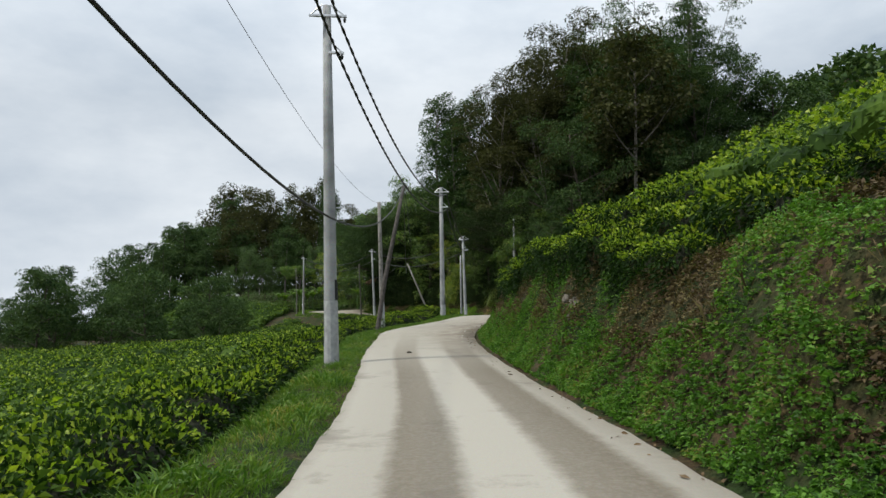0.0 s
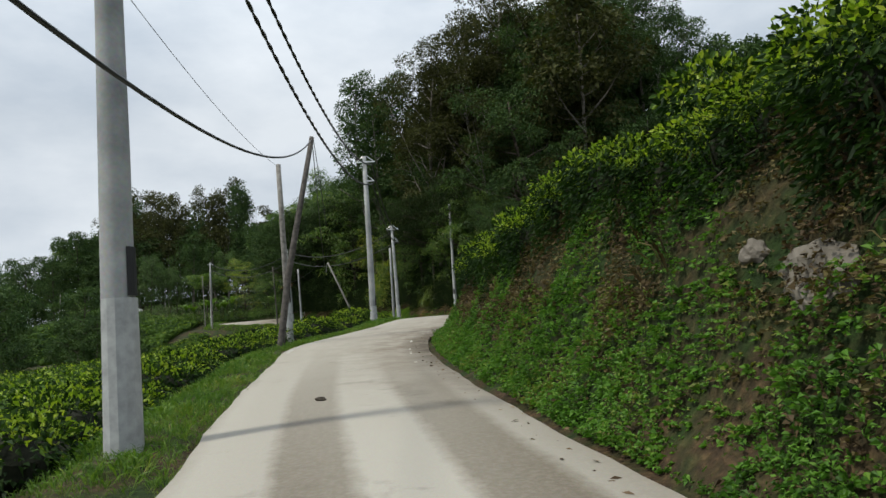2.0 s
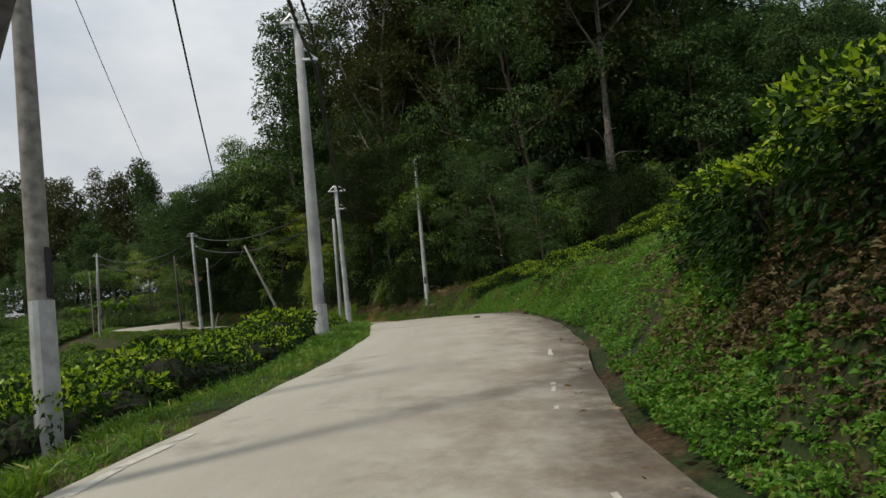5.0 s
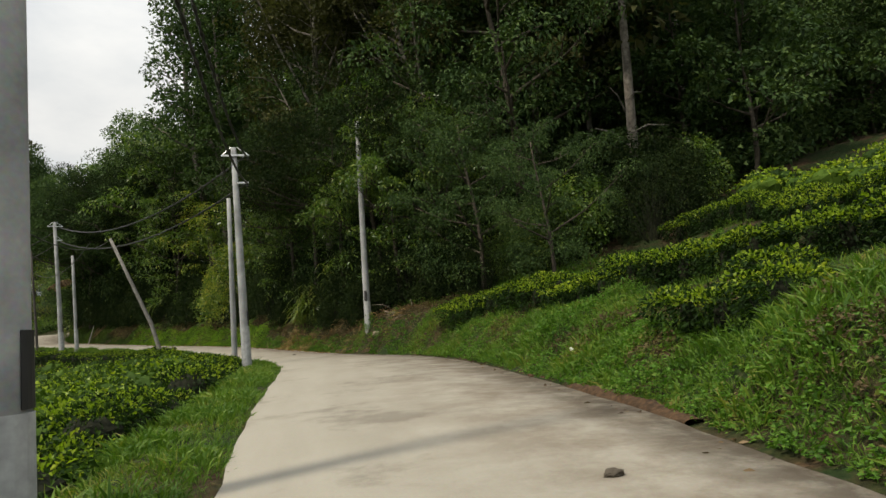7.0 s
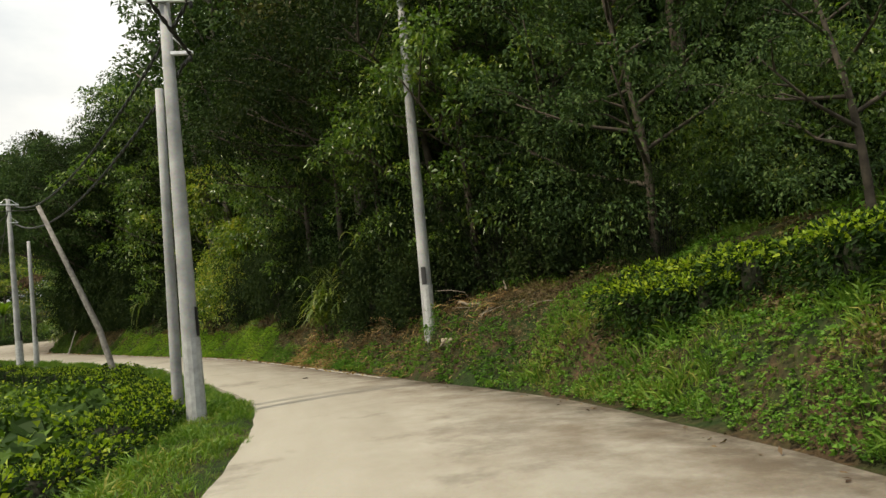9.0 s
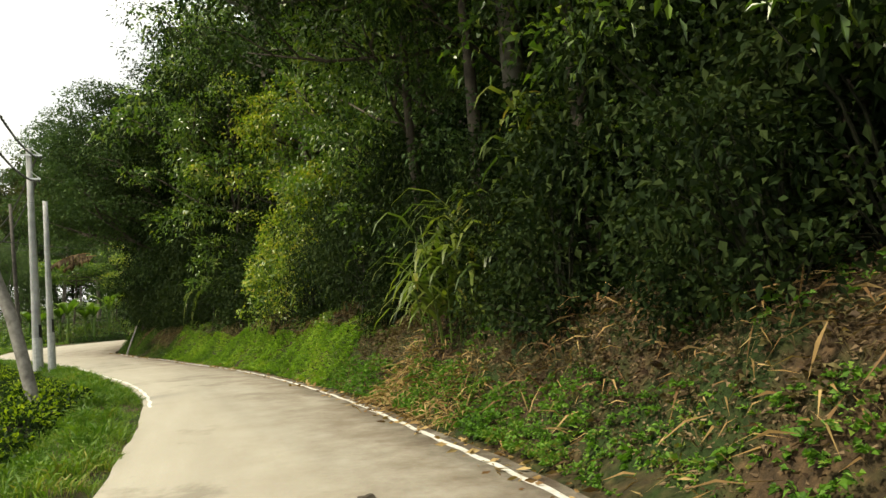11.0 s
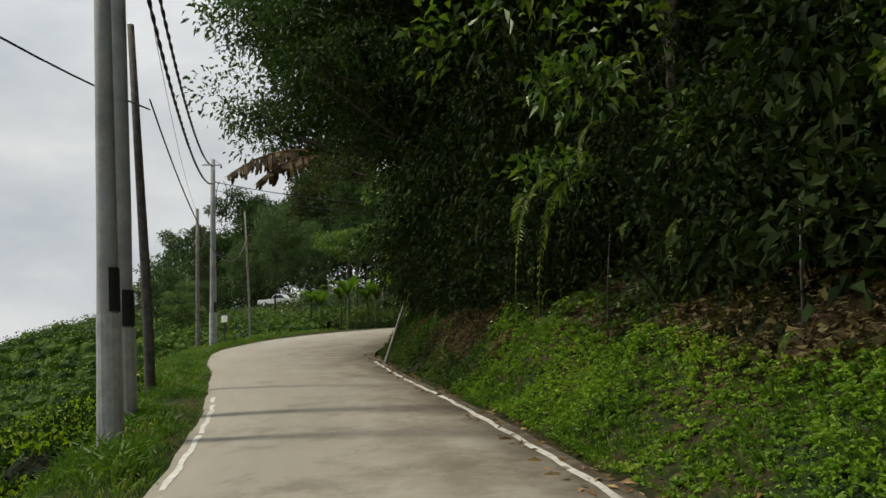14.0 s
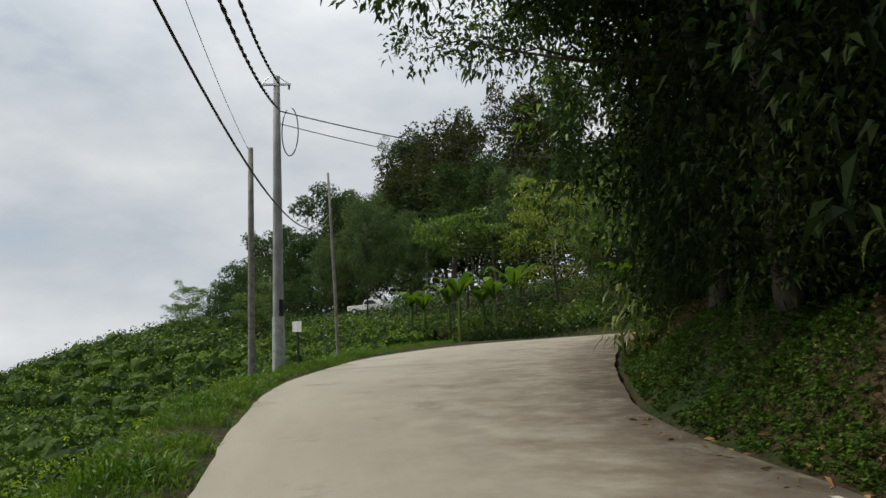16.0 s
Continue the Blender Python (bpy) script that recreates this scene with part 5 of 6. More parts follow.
def litter(y0, y1, side, density, seed, mat, size, label):
    g, p, u, out = strip_points(y0, y1, -0.35, 0.5, side, density, seed)
    z = np.maximum(p[:, 2], np.interp(p[:, 1], MID[:, 1][:230], LZ[:230]) if side > 0 else p[:, 2])
    p[:, 2] = np.where(u < 0, p[:, 2] + 0.135, p[:, 2] + 0.01)
    way = g.normal(size=p.shape) * np.array([1, 1, 0.12])
    ln = size * g.uniform(0.4, 1.4, len(p))
    v, f = leaves(p, way, ln, ln * 0.4, g, 0.05)
    return tagged(new("leaf_litter", mesh_of("leaf_litter", v, f, [mat])), label, "leaf litter", kind="stuff")


litter(-4, 56, 1, 12, 121, M_DEAD, 0.07, "dead leaves and grit along the road edge")
def bank_litter(y0, y1, u0, u1, density, seed, size):
    g, p, u, out = strip_points(y0, y1, u0, u1, 1, density, seed)
    n = len(p)
    v, f = leaves(p + np.array([0, 0, 0.02]), g.normal(size=(n, 3)) * np.array([1, 1, 0.35]) + out * 0.4, size * g.uniform(0.5, 1.6, n), size * 0.45 * g.uniform(0.4, 1.2, n), g, 0.12, 0.1, True)
    return tagged(new("leaf_litter", mesh_of("leaf_litter", v, f, [M_DEAD])), "brown dead leaves lying on the bank", "leaf litter", kind="stuff")


bank_litter(51, 67, 0.4, 3.0, 1400, 131, 0.05)
bank_litter(66, 82, 1.1, 2.2, 700, 132, 0.05)
bank_litter(-5, 24, 1.1, 2.2, 120, 133, 0.05)
litter(56, 92, 1, 45, 122, M_DRY, 0.1, "dead leaves scattered along the road edge")


# ---- tall cane with dry leaves at its foot ----
def cane(x, y, seed, stalks=34, tall=2.9, spread=0.55):
    g = np.random.default_rng(seed)
    ob = thing("cane_clump", "clump of tall cane with long arching green leaves", "cane", "", (x, y, height1(x, y)))
    lv = []
    for k in range(stalks):
        a, r = g.uniform(0, 6.28), spread * math.sqrt(g.random())
        b = np.array([r * math.cos(a), r * math.sin(a), -0.2])
        h = tall * g.uniform(0.45, 1.05)
        t = b + np.array([0.35 * math.cos(a) * g.random() * h * 0.5, 0.35 * math.sin(a) * g.random() * h * 0.5, h])
        child("stalk", mesh_of("stalk", *tube([b, (b + t) / 2, t], [0.016, 0.014, 0.006], 5), [M_CANE], smooth=True), ob)
        for q in np.linspace(0.25, 1, 9):
            base = b + (t - b) * q
            a2 = g.uniform(0, 6.28)
            ln, w = g.uniform(0.5, 0.95), g.uniform(0.03, 0.055)
            d = np.array([math.cos(a2), math.sin(a2), 0])
            s = np.array([-math.sin(a2), math.cos(a2), 0])
            prof = [(0, 0.0, 0.6), (0.3, 0.28, 1), (0.62, 0.34, 0.9), (0.88, 0.12, 0.5), (1.0, -0.12, 0.05)]
            pts = [base + d * ln * u_ + np.array([0, 0, ln * z_]) for u_, z_, _ in prof]
            vv = np.array([q_ + s * w * e * m / 1 for q_, (_, _, m) in zip(pts, prof) for e in (-1, 1)])
            ff = np.array([[2 * i, 2 * i + 1, 2 * i + 3, 2 * i + 2] for i in range(4)])
            lv.append((vv, ff))
    child("foliage", mesh_of("foliage", *join(lv), [M_CANE], smooth=True), ob)
    return ob


for (y_, off, sd, st, h) in ((62.6, 1.3, 1, 18, 2.1), (62.0, 1.9, 2, 9, 2.1), (63.8, 1.85, 3, 10, 1.9), (60.6, 2.1, 4, 8, 2.5), (100.5, 0.6, 5, 10, 1.6)):
    cane(*beside(y_, off), sd, st, h)


def straw_pile(y0, off, seed, n=1100, r=0.95):
    g = np.random.default_rng(seed)
    x, y = beside(y0, off)
    a, q = g.uniform(0, 6.28, n), np.sqrt(g.random(n)) * r
    px, py = x + q * np.cos(a) * 0.8, y + q * np.sin(a) * 1.25
    p = np.stack([px, py, height(px, py) + (1 - q / r) * 0.3 * g.random(n)], 1)
    way = g.normal(size=(n, 3)) * np.array([1, 1, 0.45]) + np.array([-0.5, -0.2, 0])
    v, f = leaves(p, way, g.uniform(0.15, 0.45, n), g.uniform(0.01, 0.024, n), g, 0.06, 0.2)
    return tagged(new("straw_pile", mesh_of("straw_pile", v, f, [M_DRY])), "heap of dry straw-coloured cane leaves by the road", "straw", kind="stuff")


straw_pile(62.9, 0.4, 1)
straw_pile(61.2, 0.5, 2, 500, 0.7)
straw_pile(56.5, 0.9, 3, 260, 1.2)
straw_pile(54.4, 1.2, 4, 300, 1.1)
straw_pile(58.8, 1.1, 5, 300, 1.2)


# ---- fallen branches, stump, stones, sticks on the bank ----
def stick(points, r, mat, label, name="fallen_branch", group="fallen branches"):
    v, f = tube(points, np.linspace(r, r * 0.45, len(points)), 7)
    return tagged(new(name, mesh_of(name, v, f, [mat], smooth=True)), label, "branch", group)


def bank_stick(y, off, dx, dy, dz, r, mat, label, bend=0.1):
    x0, y0 = beside(y, off)
    z0 = height1(x0, y0) + 0.05
    p = np.array([x0, y0, z0])
    d = np.array([dx, dy, dz])
    pts = [p + d * t + np.array([0.5, 0.2, 1]) * bend * math.sin(t * 3.1) for t in np.linspace(0, 1, 6)]
    stick(pts, r, mat, label)


for (y_, off, dx, dy, dz, r, b) in ((58.4, 1.0, 0.5, 0.9, 0.2, 0.014, 0.05), (58.9, 1.3, 0.2, -0.9, 0.35, 0.014, 0.03), (8.0, 1.35, 0.1, -1.0, 0.12, 0.016, 0.06), (6.5, 1.55, 0.3, -0.7, 0.25, 0.014, 0.08), (17.5, 1.6, 0.3, -0.6, 0.4, 0.015, 0.1), (12.5, 1.5, 0.2, -0.8, 0.2, 0.012, 0.1), (53.4, 1.6, 0.7, 0.3, 0.15, 0.012, 0.08), (52.6, 1.2, 0.4, -0.6, 0.1, 0.012, 0.06)):
    bank_stick(y_, off, dx, dy, dz, r * 0.65, M_DRIFT, "pale fallen branch lying on the bank", b)
PALE = "pale crooked branch fallen among dead leaves"
for pts, r in (
    ([(8.36, 55.15, 0.2), (8.44, 55.07, 0.18), (8.48, 54.94, -0.06), (8.58, 54.76, -0.2), (8.64, 54.59, -0.37), (8.62, 54.53, -0.6)], 0.034),
    ([(8.35, 53.84, -1.05), (8.48, 53.97, -0.78), (8.63, 54.08, -0.45), (8.74, 54.06, -0.25)], 0.022),
    ([(8.63, 54.08, -0.47), (8.66, 54.12, -0.38), (8.62, 54.16, -0.29)], 0.014),
    ([(8.0, 55.64, 0.5), (8.24, 55.27, 0.48), (8.47, 55.03, 0.4), (8.6, 54.9, 0.1)], 0.009),
    ([(8.42, 54.64, -0.55), (8.38, 54.6, -0.72), (8.23, 54.44, -0.98)], 0.012),
    ([(9.42, 55.0, 0.0), (9.45, 55.08, 0.18), (9.48, 55.27, 0.62)], 0.035),
    ([(8.2, 55.1, -0.3), (8.41, 54.75, -0.34), (8.6, 54.45, -0.4)], 0.011),
    ([(8.4, 54.0, -1.0), (8.54, 53.96, -0.92), (8.85, 53.86, -0.76)], 0.014),
):
    stick([(x_, y_, max(z_, height1(x_, y_) + 0.04)) for x_, y_, z_ in pts], r, M_DRIFT, PALE)


def rough_stone(name, label, x, y, size, seed, mat, dz=0.0, cat="stone", jag=1.0):
    bm = bmesh.new()
    bmesh.ops.create_icosphere(bm, subdivisions=3, radius=1)
    for v in bm.verts:
        n1 = noise.noise(v.co * 1.3 + Vector((seed, 0, 0))) * 0.45 * jag + noise.noise(v.co * 3.1 + Vector((0, seed, 0))) * 0.2 * jag ** 1.5
        v.co = Vector((v.co.x * size[0], v.co.y * size[1], v.co.z * size[2])) * (1 + n1)
    me = bpy.data.meshes.new(name)
    bm.to_mesh(me)
    bm.free()
    me.materials.append(mat)
    ob = new(name, me)
    ob.location = (x, y, height1(x, y) + dz)
    return tagged(ob, label, cat)


rough_stone("tree_stump", "pale broken stump lying among dead leaves", 7.88, 54.72, (0.13, 0.18, 0.09), 4, M_STUMP, 0.03, "stump", 1.9)
rock_ = rough_stone("rock", "pale grey weathered rock showing through the bank", 2.865, 6.4, (0.19, 0.39, 0.28), 9, M_PALESTONE, 0)
rock_.location.z = -1.8
x_, y_ = beside(7.2, 1.0)
rough_stone("rock", "grey-brown weathered rock showing through the bank", x_, y_, (0.08, 0.13, 0.09), 12, M_STONE, 0.02)
x_, y_ = beside(40.2, 0.75)
rough_stone("white_scrap", "scrap of white litter on the grassy bank", x_, y_, (0.025, 0.05, 0.03), 3, M_WHITE, 0.1, "litter")
def earth_lip(y0, y1, seed):
    """A low crumbling step of bare earth where the bank meets the road."""
    g = np.random.default_rng(seed)
    keep = [i for i in range(len(MID)) if y0 <= MID[i, 1] <= y1]
    prof = ((0.05, -0.03), (0.09, 0.02), (0.15, 0.05), (0.21, 0.07), (0.27, 0.05), (0.34, -0.04))
    rows, n = [], 0
    for a, i in enumerate(np.repeat(keep, 3)):
        j = min(i + 1, len(MID) - 1)
        t = (a % 3) / 3
        p, h, z = MID[i] * (1 - t) + MID[j] * t, HALF[i] * (1 - t) + HALF[j] * t, LZ[i] * (1 - t) + LZ[j] * t
        fade = math.sin(math.pi * min(0.98, max(0.02, a / (3 * len(keep)))))
        for (o, hh) in prof:
            q = p + ACROSS[i] * (h + o + g.normal() * 0.02)
            rows.append((q[0], q[1], z - 0.03 + hh * (0.5 + 0.7 * fade) * g.uniform(0.75, 1.25)))
        n += 1
    k = len(prof)
    i = (np.arange(n - 1)[:, None] * k + np.arange(k - 1)[None]).ravel()
    ob = new("earth_step", mesh_of("earth_step", np.array(rows), np.stack([i, i + 1, i + k + 1, i + k], 1), [M_EARTH], smooth=True))
    return tagged(ob, "crumbling orange earth step at the road edge", "earth", kind="structure")


earth_lip(35.2, 38.8, 3)
ge = np.random.default_rng(6)
for k, y_ in enumerate(ge.uniform(36, 43, 14)):
    x_, y2 = beside(y_, ge.uniform(0.12, 0.4))
    rough_stone("earth_clod", "orange-brown earth showing at the road edge", x_, y2, (0.05, 0.1, 0.035), 30 + k, M_EARTH, 0.01, "earth")
for k, (y_, o) in enumerate(((11.3, -2.1), (62.5, -2.2), (77, -2.0), (58.5, -1.4), (34.0, -1.2))):
    x_, y2 = beside(y_, o)
    ob = rough_stone("clod", "small dark clod lying on the road", x_, y2, (0.07, 0.05, 0.03), k, M_BARK, 0.0, "clod")
    ob.location.z = float(np.interp(y2, MID[:230, 1], LZ[:230])) + 0.05
stick([(-6.95, 88.7, -0.15), (-6.8, 88.95, 0.5), (-6.6, 89.2, 1.3)], 0.05, M_WOOD, "old wooden post leaning out of the bank", "leaning_post", "")
for (y_, o, h) in ((80.2, 1.3, 1.3), (73.0, 1.5, 1.4), (77.5, 1.4, 1.2), (100.8, 0.35, 1.7), (67.6, 1.6, 1.2)):
    x_, y2 = beside(y_, o)
    z_ = height1(x_, y2)
    stick([(x_, y2, z_ - 0.1), (x_ + 0.05, y2, z_ + h * 0.5), (x_ + 0.12, y2 + 0.1, z_ + h)], 0.014, M_DARKWOOD, "thin bare stem standing in the bank", "bare_stem", "")


# ---- ferns hanging from the overgrown bank ----
def fern(seed, length, drop):
    g = np.random.default_rng(seed)
    ob = thing("fern", "hanging fern frond with paired leaflets", "fern", "ferns", FAR_OFF)
    t = np.linspace(0, 1, 30)
    p = np.stack([-length * 0.55 * t * (1.3 - 0.6 * t), 0.08 * np.sin(3 * t), length * (0.25 * t - drop * t * t)], 1)
    v, f = tube(p, np.linspace(0.008, 0.003, 30), 4)
    child("frond_stem", mesh_of("frond_stem", v, f, [M_CANE]), ob)
    tang = np.gradient(p, axis=0)
    bs, ws, ls = [], [], []
    for i in range(2, 30):
        for s in (-1, 1):
            bs.append(p[i])
            ws.append(np.array([0, s, -0.15]) + unit(tang[i][None])[0] * 0.35)
            ls.append(0.2 * math.sin(math.pi * min(1, 0.12 + t[i] * 0.88)) + 0.02)
    v, f = leaves(np.array(bs), np.array(ws), np.array(ls), np.array(ls) * 0.22, g, 0.03, 0.1)
    child("foliage", mesh_of("foliage", v, f, [M_CANE]), ob)
    return ob


FERNS = [fern(1, 1.3, 1.1), fern(2, 1.0, 0.9), fern(3, 1.6, 1.3)]
gf = np.random.default_rng(8)
for k in range(26):
    y_ = gf.uniform(64, 98)
    x_, y2 = beside(y_, gf.uniform(0.8, 1.3))
    i = int(np.abs(MID[:, 1] - y_).argmin())
    turn = math.degrees(math.atan2(ACROSS[i, 1], ACROSS[i, 0])) + gf.uniform(-50, 50)
    zb = float(np.interp(y_, MID[:230, 1], LZ[:230]))
    copy_thing(FERNS[k % 3], pose(x_, y2, zb + gf.uniform(1.5, 3.4), 0, 0, turn) @ Matrix.Scale(gf.uniform(0.28, 0.48), 4))
for fx, fy, fz, ft, fs, i in ((-1.55, 81.3, 2.25, 15, 0.95, 2), (-1.3, 81.7, 2.3, -5, 1.1, 2), (-1.9, 81.9, 2.2, 60, 0.8, 0), (-0.9, 80.4, 2.6, 20, 0.8, 1)):
    copy_thing(FERNS[i], pose(fx, fy, fz, 0, 0, ft) @ Matrix.Scale(fs, 4))
for ob in FERNS:
    for o in (*ob.children_recursive, ob):
        bpy.data.objects.remove(o)


def dead_banana_leaf(base, tip, seed):
    """A withered banana leaf: a bowed midrib with torn strips hanging from it."""
    g = np.random.default_rng(seed)
    base, tip = np.array(base), np.array(tip)
    ob = thing("banana_leaf", "withered torn banana leaf hanging out over the road", "leaf", "", tuple(base))
    t = np.linspace(0, 1, 22)[:, None]
    rib = (tip - base) * t + np.array([0, 0, 0.5]) * (t * (1 - t)) * 1.6
    child("midrib", mesh_of("midrib", *tube(rib, np.linspace(0.022, 0.006, 22), 5), [M_DRY], smooth=True), ob)
    d = unit((tip - base)[None])[0]
    s = unit(np.cross(d, [0, 0, 1.0])[None])[0]
    vs, fs = [], []
    for i in range(3, 21):
        for e in (-1, 1):
            w, ln = g.uniform(0.03, 0.055), g.uniform(0.16, 0.42) * math.sin(math.pi * (0.12 + 0.8 * i / 22))
            p = rib[i]
            q = p + s * e * ln * g.uniform(0.2, 0.5) - np.array([0, 0, ln * g.uniform(0.5, 0.8)])
            r_ = q + s * e * ln * 0.1 - np.array([0, 0, ln * 0.35]) + d * g.normal() * 0.03
            k = len(vs)
            vs += [p - d * w, p + d * w, q + d * w, q - d * w, r_ + d * w * 0.6, r_ - d * w * 0.6]
            fs += [[k, k + 1, k + 2, k + 3], [k + 3, k + 2, k + 4, k + 5]]
    child("torn_blade", mesh_of("torn_blade", np.array(vs), np.array(fs), [M_DEAD]), ob, "brown torn strips")


dead_banana_leaf((-7.7, 86.5, 4.75), (-9.1, 85.4, 4.05), 1)
dead_banana_leaf((-7.6, 86.9, 4.7), (-8.7, 85.9, 3.95), 2)


# ---- dead snag among the trees ----
def snag(x, y, h):
    z = height1(x, y)
    ob = thing("dead_tree", "bare dead tree with pale broken branches", "tree", "", (x, y, z))
    g = np.random.default_rng(3)
    ts = [tube([(0, 0, -0.4), (0.3, -0.2, h * 0.5), (0.2, -0.5, h)], [0.075, 0.055, 0.025], 8)]
    child("trunk", mesh_of("trunk", *ts[0], [M_PALEBARK], smooth=True), ob)
    for (t, dx, dy, dz, r) in ((0.62, -1.9, -0.6, 0.5, 0.05), (0.72, 1.7, -0.4, 0.3, 0.045), (0.9, -1.0, -0.5, 0.8, 0.04), (0.5, -1.2, -0.9, -1.0, 0.05), (0.98, 0.9, 0, 0.5, 0.04)):
        b = np.array([0.28, -0.3, h * t])
        e = b + (dx, dy, dz)
        v, f = tube([b, b * 0.5 + e * 0.5 + (0, 0, 0.2), e], [r, r * 0.75, r * 0.35], 6)
        child("branch", mesh_of("branch", v, f, [M_PALEBARK], smooth=True), ob)


snag(17.8, 52.4, 5.0)


# ---- across the bend: hedges, banana plants, sign, parked truck ----
def banana(x, y, seed, h=2.6):
    g = np.random.default_rng(seed)
    ob = thing("banana_plant", "banana plant with long torn green leaves", "banana plant", "banana plants", (x, y, height1(x, y)))
    v, f = tube([(0, 0, -0.2), (0.03, 0, h * 0.5), (0.05, 0.05, h * 0.75)], [0.16, 0.13, 0.08], 8)
    child("trunk", mesh_of("trunk", v, f, [M_SHRUB], smooth=True), ob)
    for k in range(8):
        a = k * 0.8 + g.uniform(-0.3, 0.3)
        d, s = np.array([math.cos(a), math.sin(a), 0]), np.array([-math.sin(a), math.cos(a), 0])
        ln = h * g.uniform(0.6, 0.85)
        rows = []
        for t in np.linspace(0, 1, 8):
            c = np.array([0, 0, h * 0.72]) + d * ln * t * 0.62 + np.array([0, 0, ln * (1.15 * t - 0.75 * t * t * g.uniform(0.9, 1.1))])
            w = 0.3 * math.sin(math.pi * (0.06 + 0.9 * t)) ** 0.7
            rows += [c - s * w - (0, 0, 0.1 * w), c, c + s * w - (0, 0, 0.1 * w)]
        ff = np.array([[3 * i + j, 3 * i + j + 1, 3 * i + j + 4, 3 * i + j + 3] for i in range(7) for j in (0, 1)])
        child("leaf", mesh_of("leaf", np.array(rows), ff, [M_SHRUB], smooth=True), ob)


for k, (x_, y_) in enumerate(((-28.8, 126.6), (-27.2, 127.4), (-25.9, 126.2), (-24.6, 127.2), (-23.4, 126.4), (-22.4, 127.6), (-30.3, 127.6), (-14.5, 125.5))):
    banana(x_, y_, k, 3.2 + 0.5 * (k % 3))


def hedge(x0, y0, x1, y1, seed):
    g = np.random.default_rng(seed)
    a, b = np.array([x0, y0]), np.array([x1, y1])
    cl = []
    for t in np.linspace(0, 1, 10):
        p = a + (b - a) * t
        z = height1(*p)
        for k in range(3):
            cl.append(clump(np.array([p[0] + g.uniform(-0.3, 0.3), p[1] + g.uniform(-0.3, 0.3), z + 0.25 + 0.3 * k / 1.5]), 0.42, 60, 0.14, g, 0.8))
    ob = new("hedge", mesh_of("hedge", *join(cl), [M_TEA_SHADED]))
    return tagged(ob, "low dark clipped hedge along the far road edge", "hedge", "hedges")


hedge(-24.0, 123.0, -21.6, 123.0, 1)
hedge(-21.2, 122.8, -18.7, 122.8, 2)
hedge(-18.1, 123.0, -14.0, 123.6, 3)

sx, sy = -20.5, 101.3
sz = height1(sx, sy)
sign = thing("notice_board", "small white notice board on a dark post", "sign", "", (sx, sy, sz))
bm = bmesh.new()
box(bm, (-0.03, -0.03, -0.6), (0.03, 0.03, 1.9 - sz), 0.005)
part("post", bm, M_BLACK, sign)
bm = bmesh.new()
box(bm, (-0.17, -0.05, 1.68 - sz), (0.17, -0.03, 2.0 - sz), 0.004)
part("panel", bm, M_WHITE, sign, "white panel")


def pickup(x, y, turn):
    ob = thing("pickup_truck", "white pickup truck parked on the upper road", "truck", "", (0, 0, 0))
    ob.matrix_basis = pose(x, y, height1(x, y) + 0.05, 0, 0, turn)
    bm = bmesh.new()
    prof = [(-2.5, 0.45), (-2.5, 1.02), (-0.75, 1.05), (-0.6, 1.05), (-0.35, 1.62), (0.75, 1.66), (1.35, 1.1), (2.4, 0.98), (2.5, 0.5)]
    lo = [bm.verts.new((px, -0.85, pz)) for px, pz in prof]
    hi = [bm.verts.new((px, 0.85, pz)) for px, pz in prof]
    n = len(prof)
    for i in range(n):
        bm.faces.new((lo[i], lo[(i + 1) % n], hi[(i + 1) % n], hi[i]))
    bm.faces.new(lo[::-1])
    bm.faces.new(hi)
    bmesh.ops.recalc_face_normals(bm, faces=bm.faces)
    bmesh.ops.bevel(bm, geom=bm.edges[:], offset=0.05, segments=2, affect="EDGES")
    body = part("body", bm, M_WHITE, ob, "white painted body")
    for s in (-1, 1):
        bm = bmesh.new()
        vs = [bm.verts.new((px, s * 0.857, pz)) for px, pz in ((-0.45, 1.1), (-0.28, 1.52), (0.68, 1.55), (1.15, 1.12))]
        bm.faces.new(vs)
        r = bmesh.ops.extrude_face_region(bm, geom=bm.faces[:])
        bmesh.ops.translate(bm, verts=[v for v in r["geom"] if isinstance(v, bmesh.types.BMVert)], vec=(0, s * 0.008, 0))
        part("side_window", bm, M_GLASS, ob, "dark side window")
        for px in (-1.6, 1.55):
            bm = bmesh.new()
            bmesh.ops.create_cone(bm, cap_ends=True, segments=20, radius1=0.36, radius2=0.36, depth=0.24, matrix=pose(px, s * 0.8, 0.36, 90, 0, 0))
            wheel = part("wheel", bm, M_TYRE, ob, "black wheel")
            bm = bmesh.new()
            bmesh.ops.create_cone(bm, cap_ends=True, segments=16, radius1=0.2, radius2=0.17, depth=0.03, matrix=pose(px, s * 0.93, 0.36, 90, 0, 0))
            part("rim", bm, M_STEEL, wheel)
    return ob


pickup(-47.2, 150, 8)


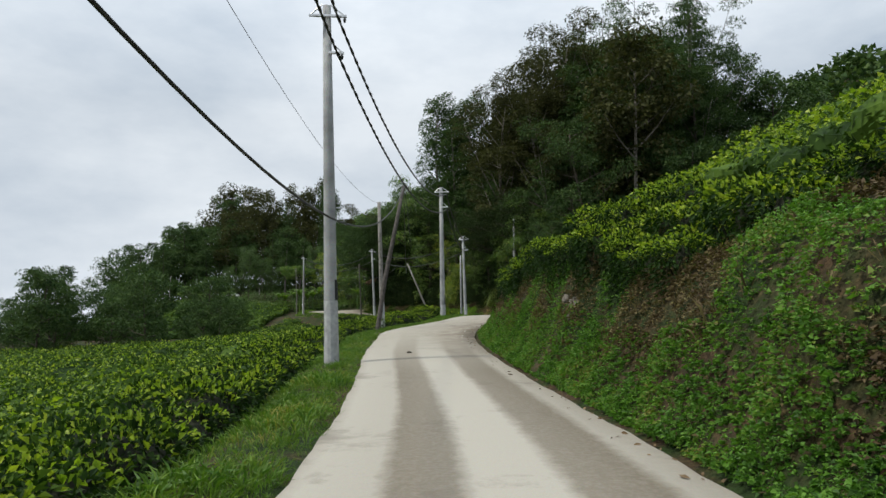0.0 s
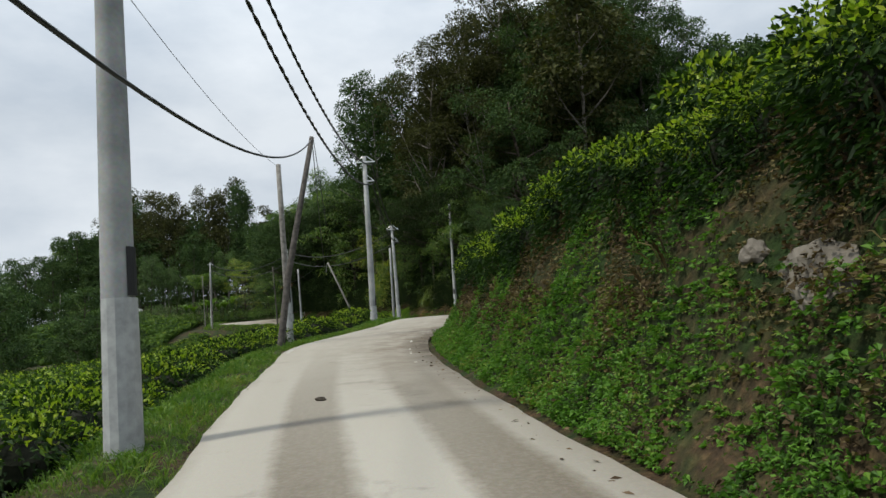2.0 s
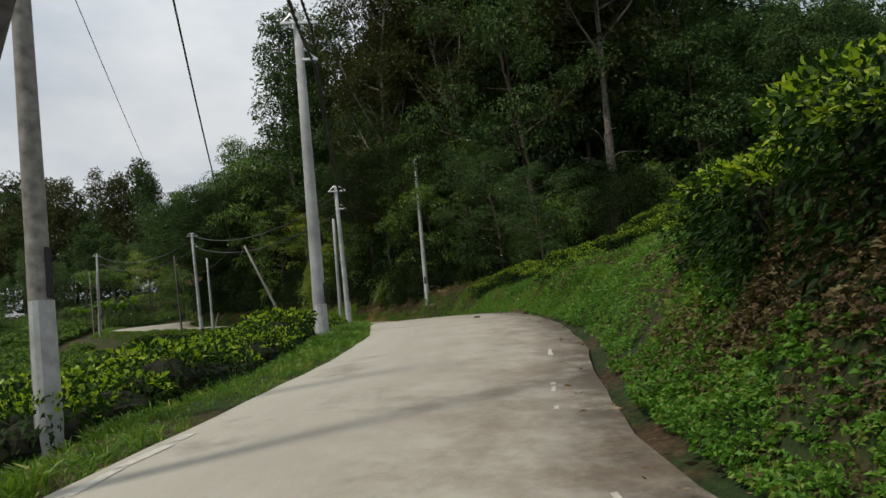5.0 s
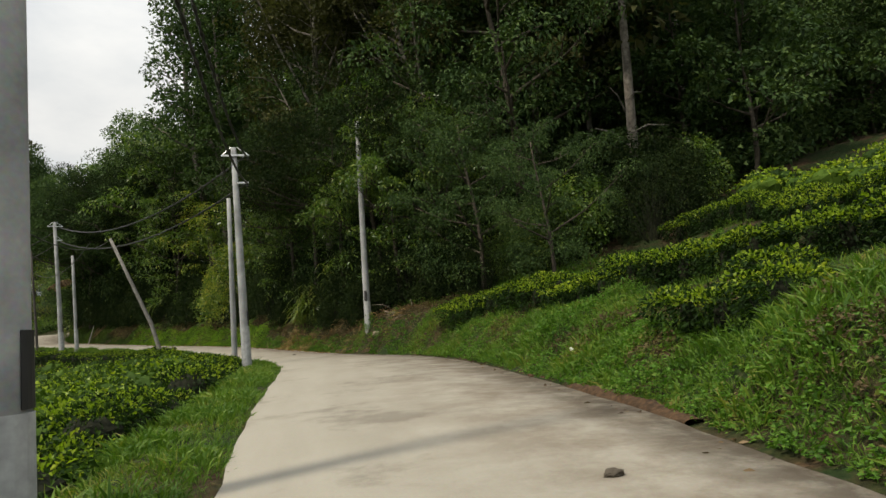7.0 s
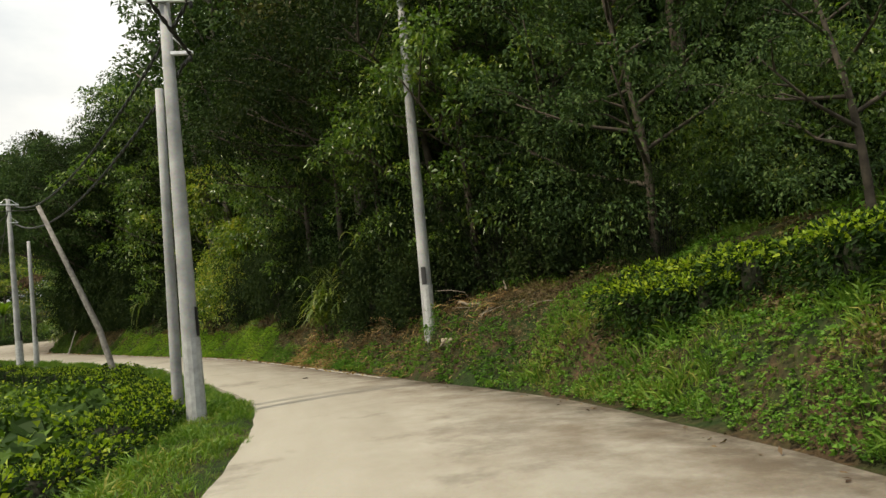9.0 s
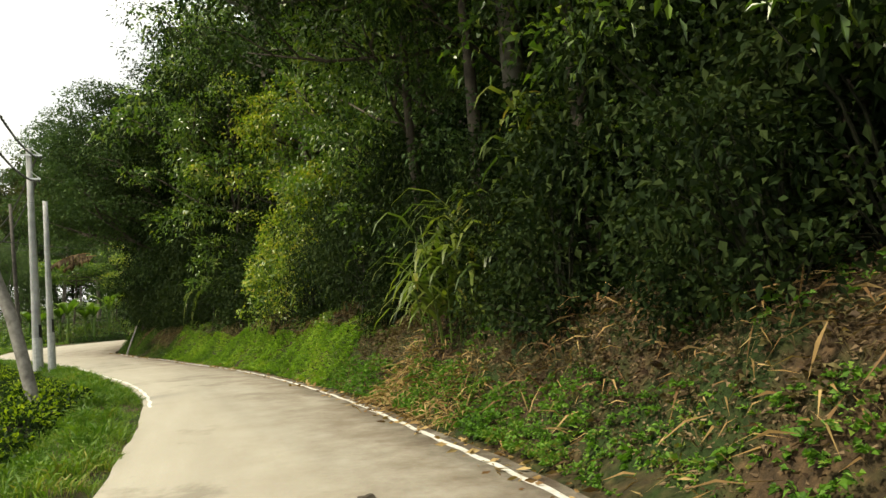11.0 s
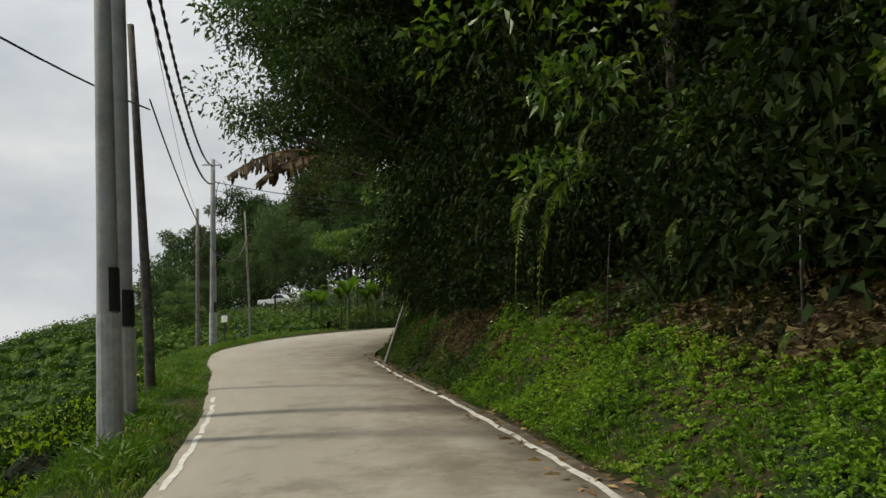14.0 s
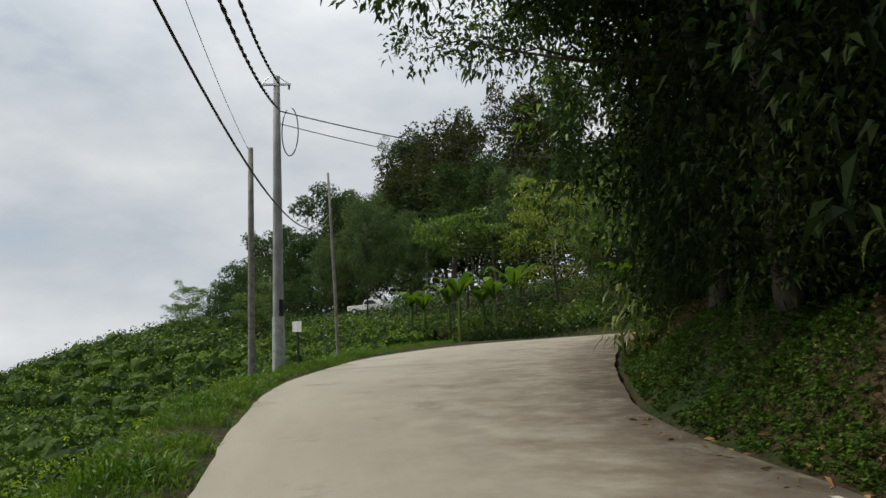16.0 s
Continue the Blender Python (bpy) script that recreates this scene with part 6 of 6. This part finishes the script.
# ---- far wooded ridge ----
def far_wood(n, seed):
    g = np.random.default_rng(seed)
    x, y = g.uniform(60, 260, n), g.uniform(120, 320, n)
    z = height(x, y)
    cl = [clump(np.array([a, b, c + 3]), g.uniform(3.5, 6.5), 34, 3.0, g, 0.8, 0.6, 0.1, 0.6, True) for a, b, c in zip(x, y, z)]
    ob = new("far_wood", mesh_of("far_wood", *join(cl), [M_DARK]))
    return tagged(ob, "dark wooded ridge in the distance", "woods", kind="stuff")


far_wood(2200, 4)


def undergrowth(n, seed, xr, yr, test, label, mat):
    """Joined low growth on the floor of the wood."""
    g = np.random.default_rng(seed)
    x, y = g.uniform(*xr, n), g.uniform(*yr, n)
    u, s, _ = road_frame(x, y)
    k = test(x, y, u, s)
    x, y = x[k], y[k]
    z = height(x, y)
    cl = [clump(np.array([a, b, c + 0.5]), g.uniform(0.7, 1.5), 46, 0.34, g, 0.8, 0.4, 0.3, 0.45, True) for a, b, c in zip(x, y, z)]
    return tagged(new("undergrowth", mesh_of("undergrowth", *join(cl), [mat])), label, "undergrowth", kind="stuff")


undergrowth(2600, 1, (4, 48), (47, 96), lambda x, y, u, s: (s > 0) & (u > 4.5) & (y > 53 - (x - 8) * 0.12 + np.maximum(0, 12 - x) * 0.3), "dark undergrowth on the floor of the wood", M_DARK)
undergrowth(1500, 2, (-90, 12), (126, 206), lambda x, y, u, s: (s < 0) & ((y > 160) | (x > -24) & (y > 138)) & (u > 4), "dark undergrowth below the far trees", M_DARK)
undergrowth(700, 3, (-58, -28), (108, 132), lambda x, y, u, s: (s < 0) & (u > 7) & (((x + 42) / 12) ** 2 + ((y - 123) / 9) ** 2 < 1), "scrubby bushes on the spur", M_CROWN)

undergrowth(420, 4, (-42, 5), (126.5, 133), lambda x, y, u, s: (s < 0) & (u > 3.5), "low green scrub across the bend", M_SHRUB)
undergrowth(360, 5, (-43, -8), (134.5, 150), lambda x, y, u, s: (s < 0) & (u > 5), "dark scrub below the trees across the bend", M_CROWN)
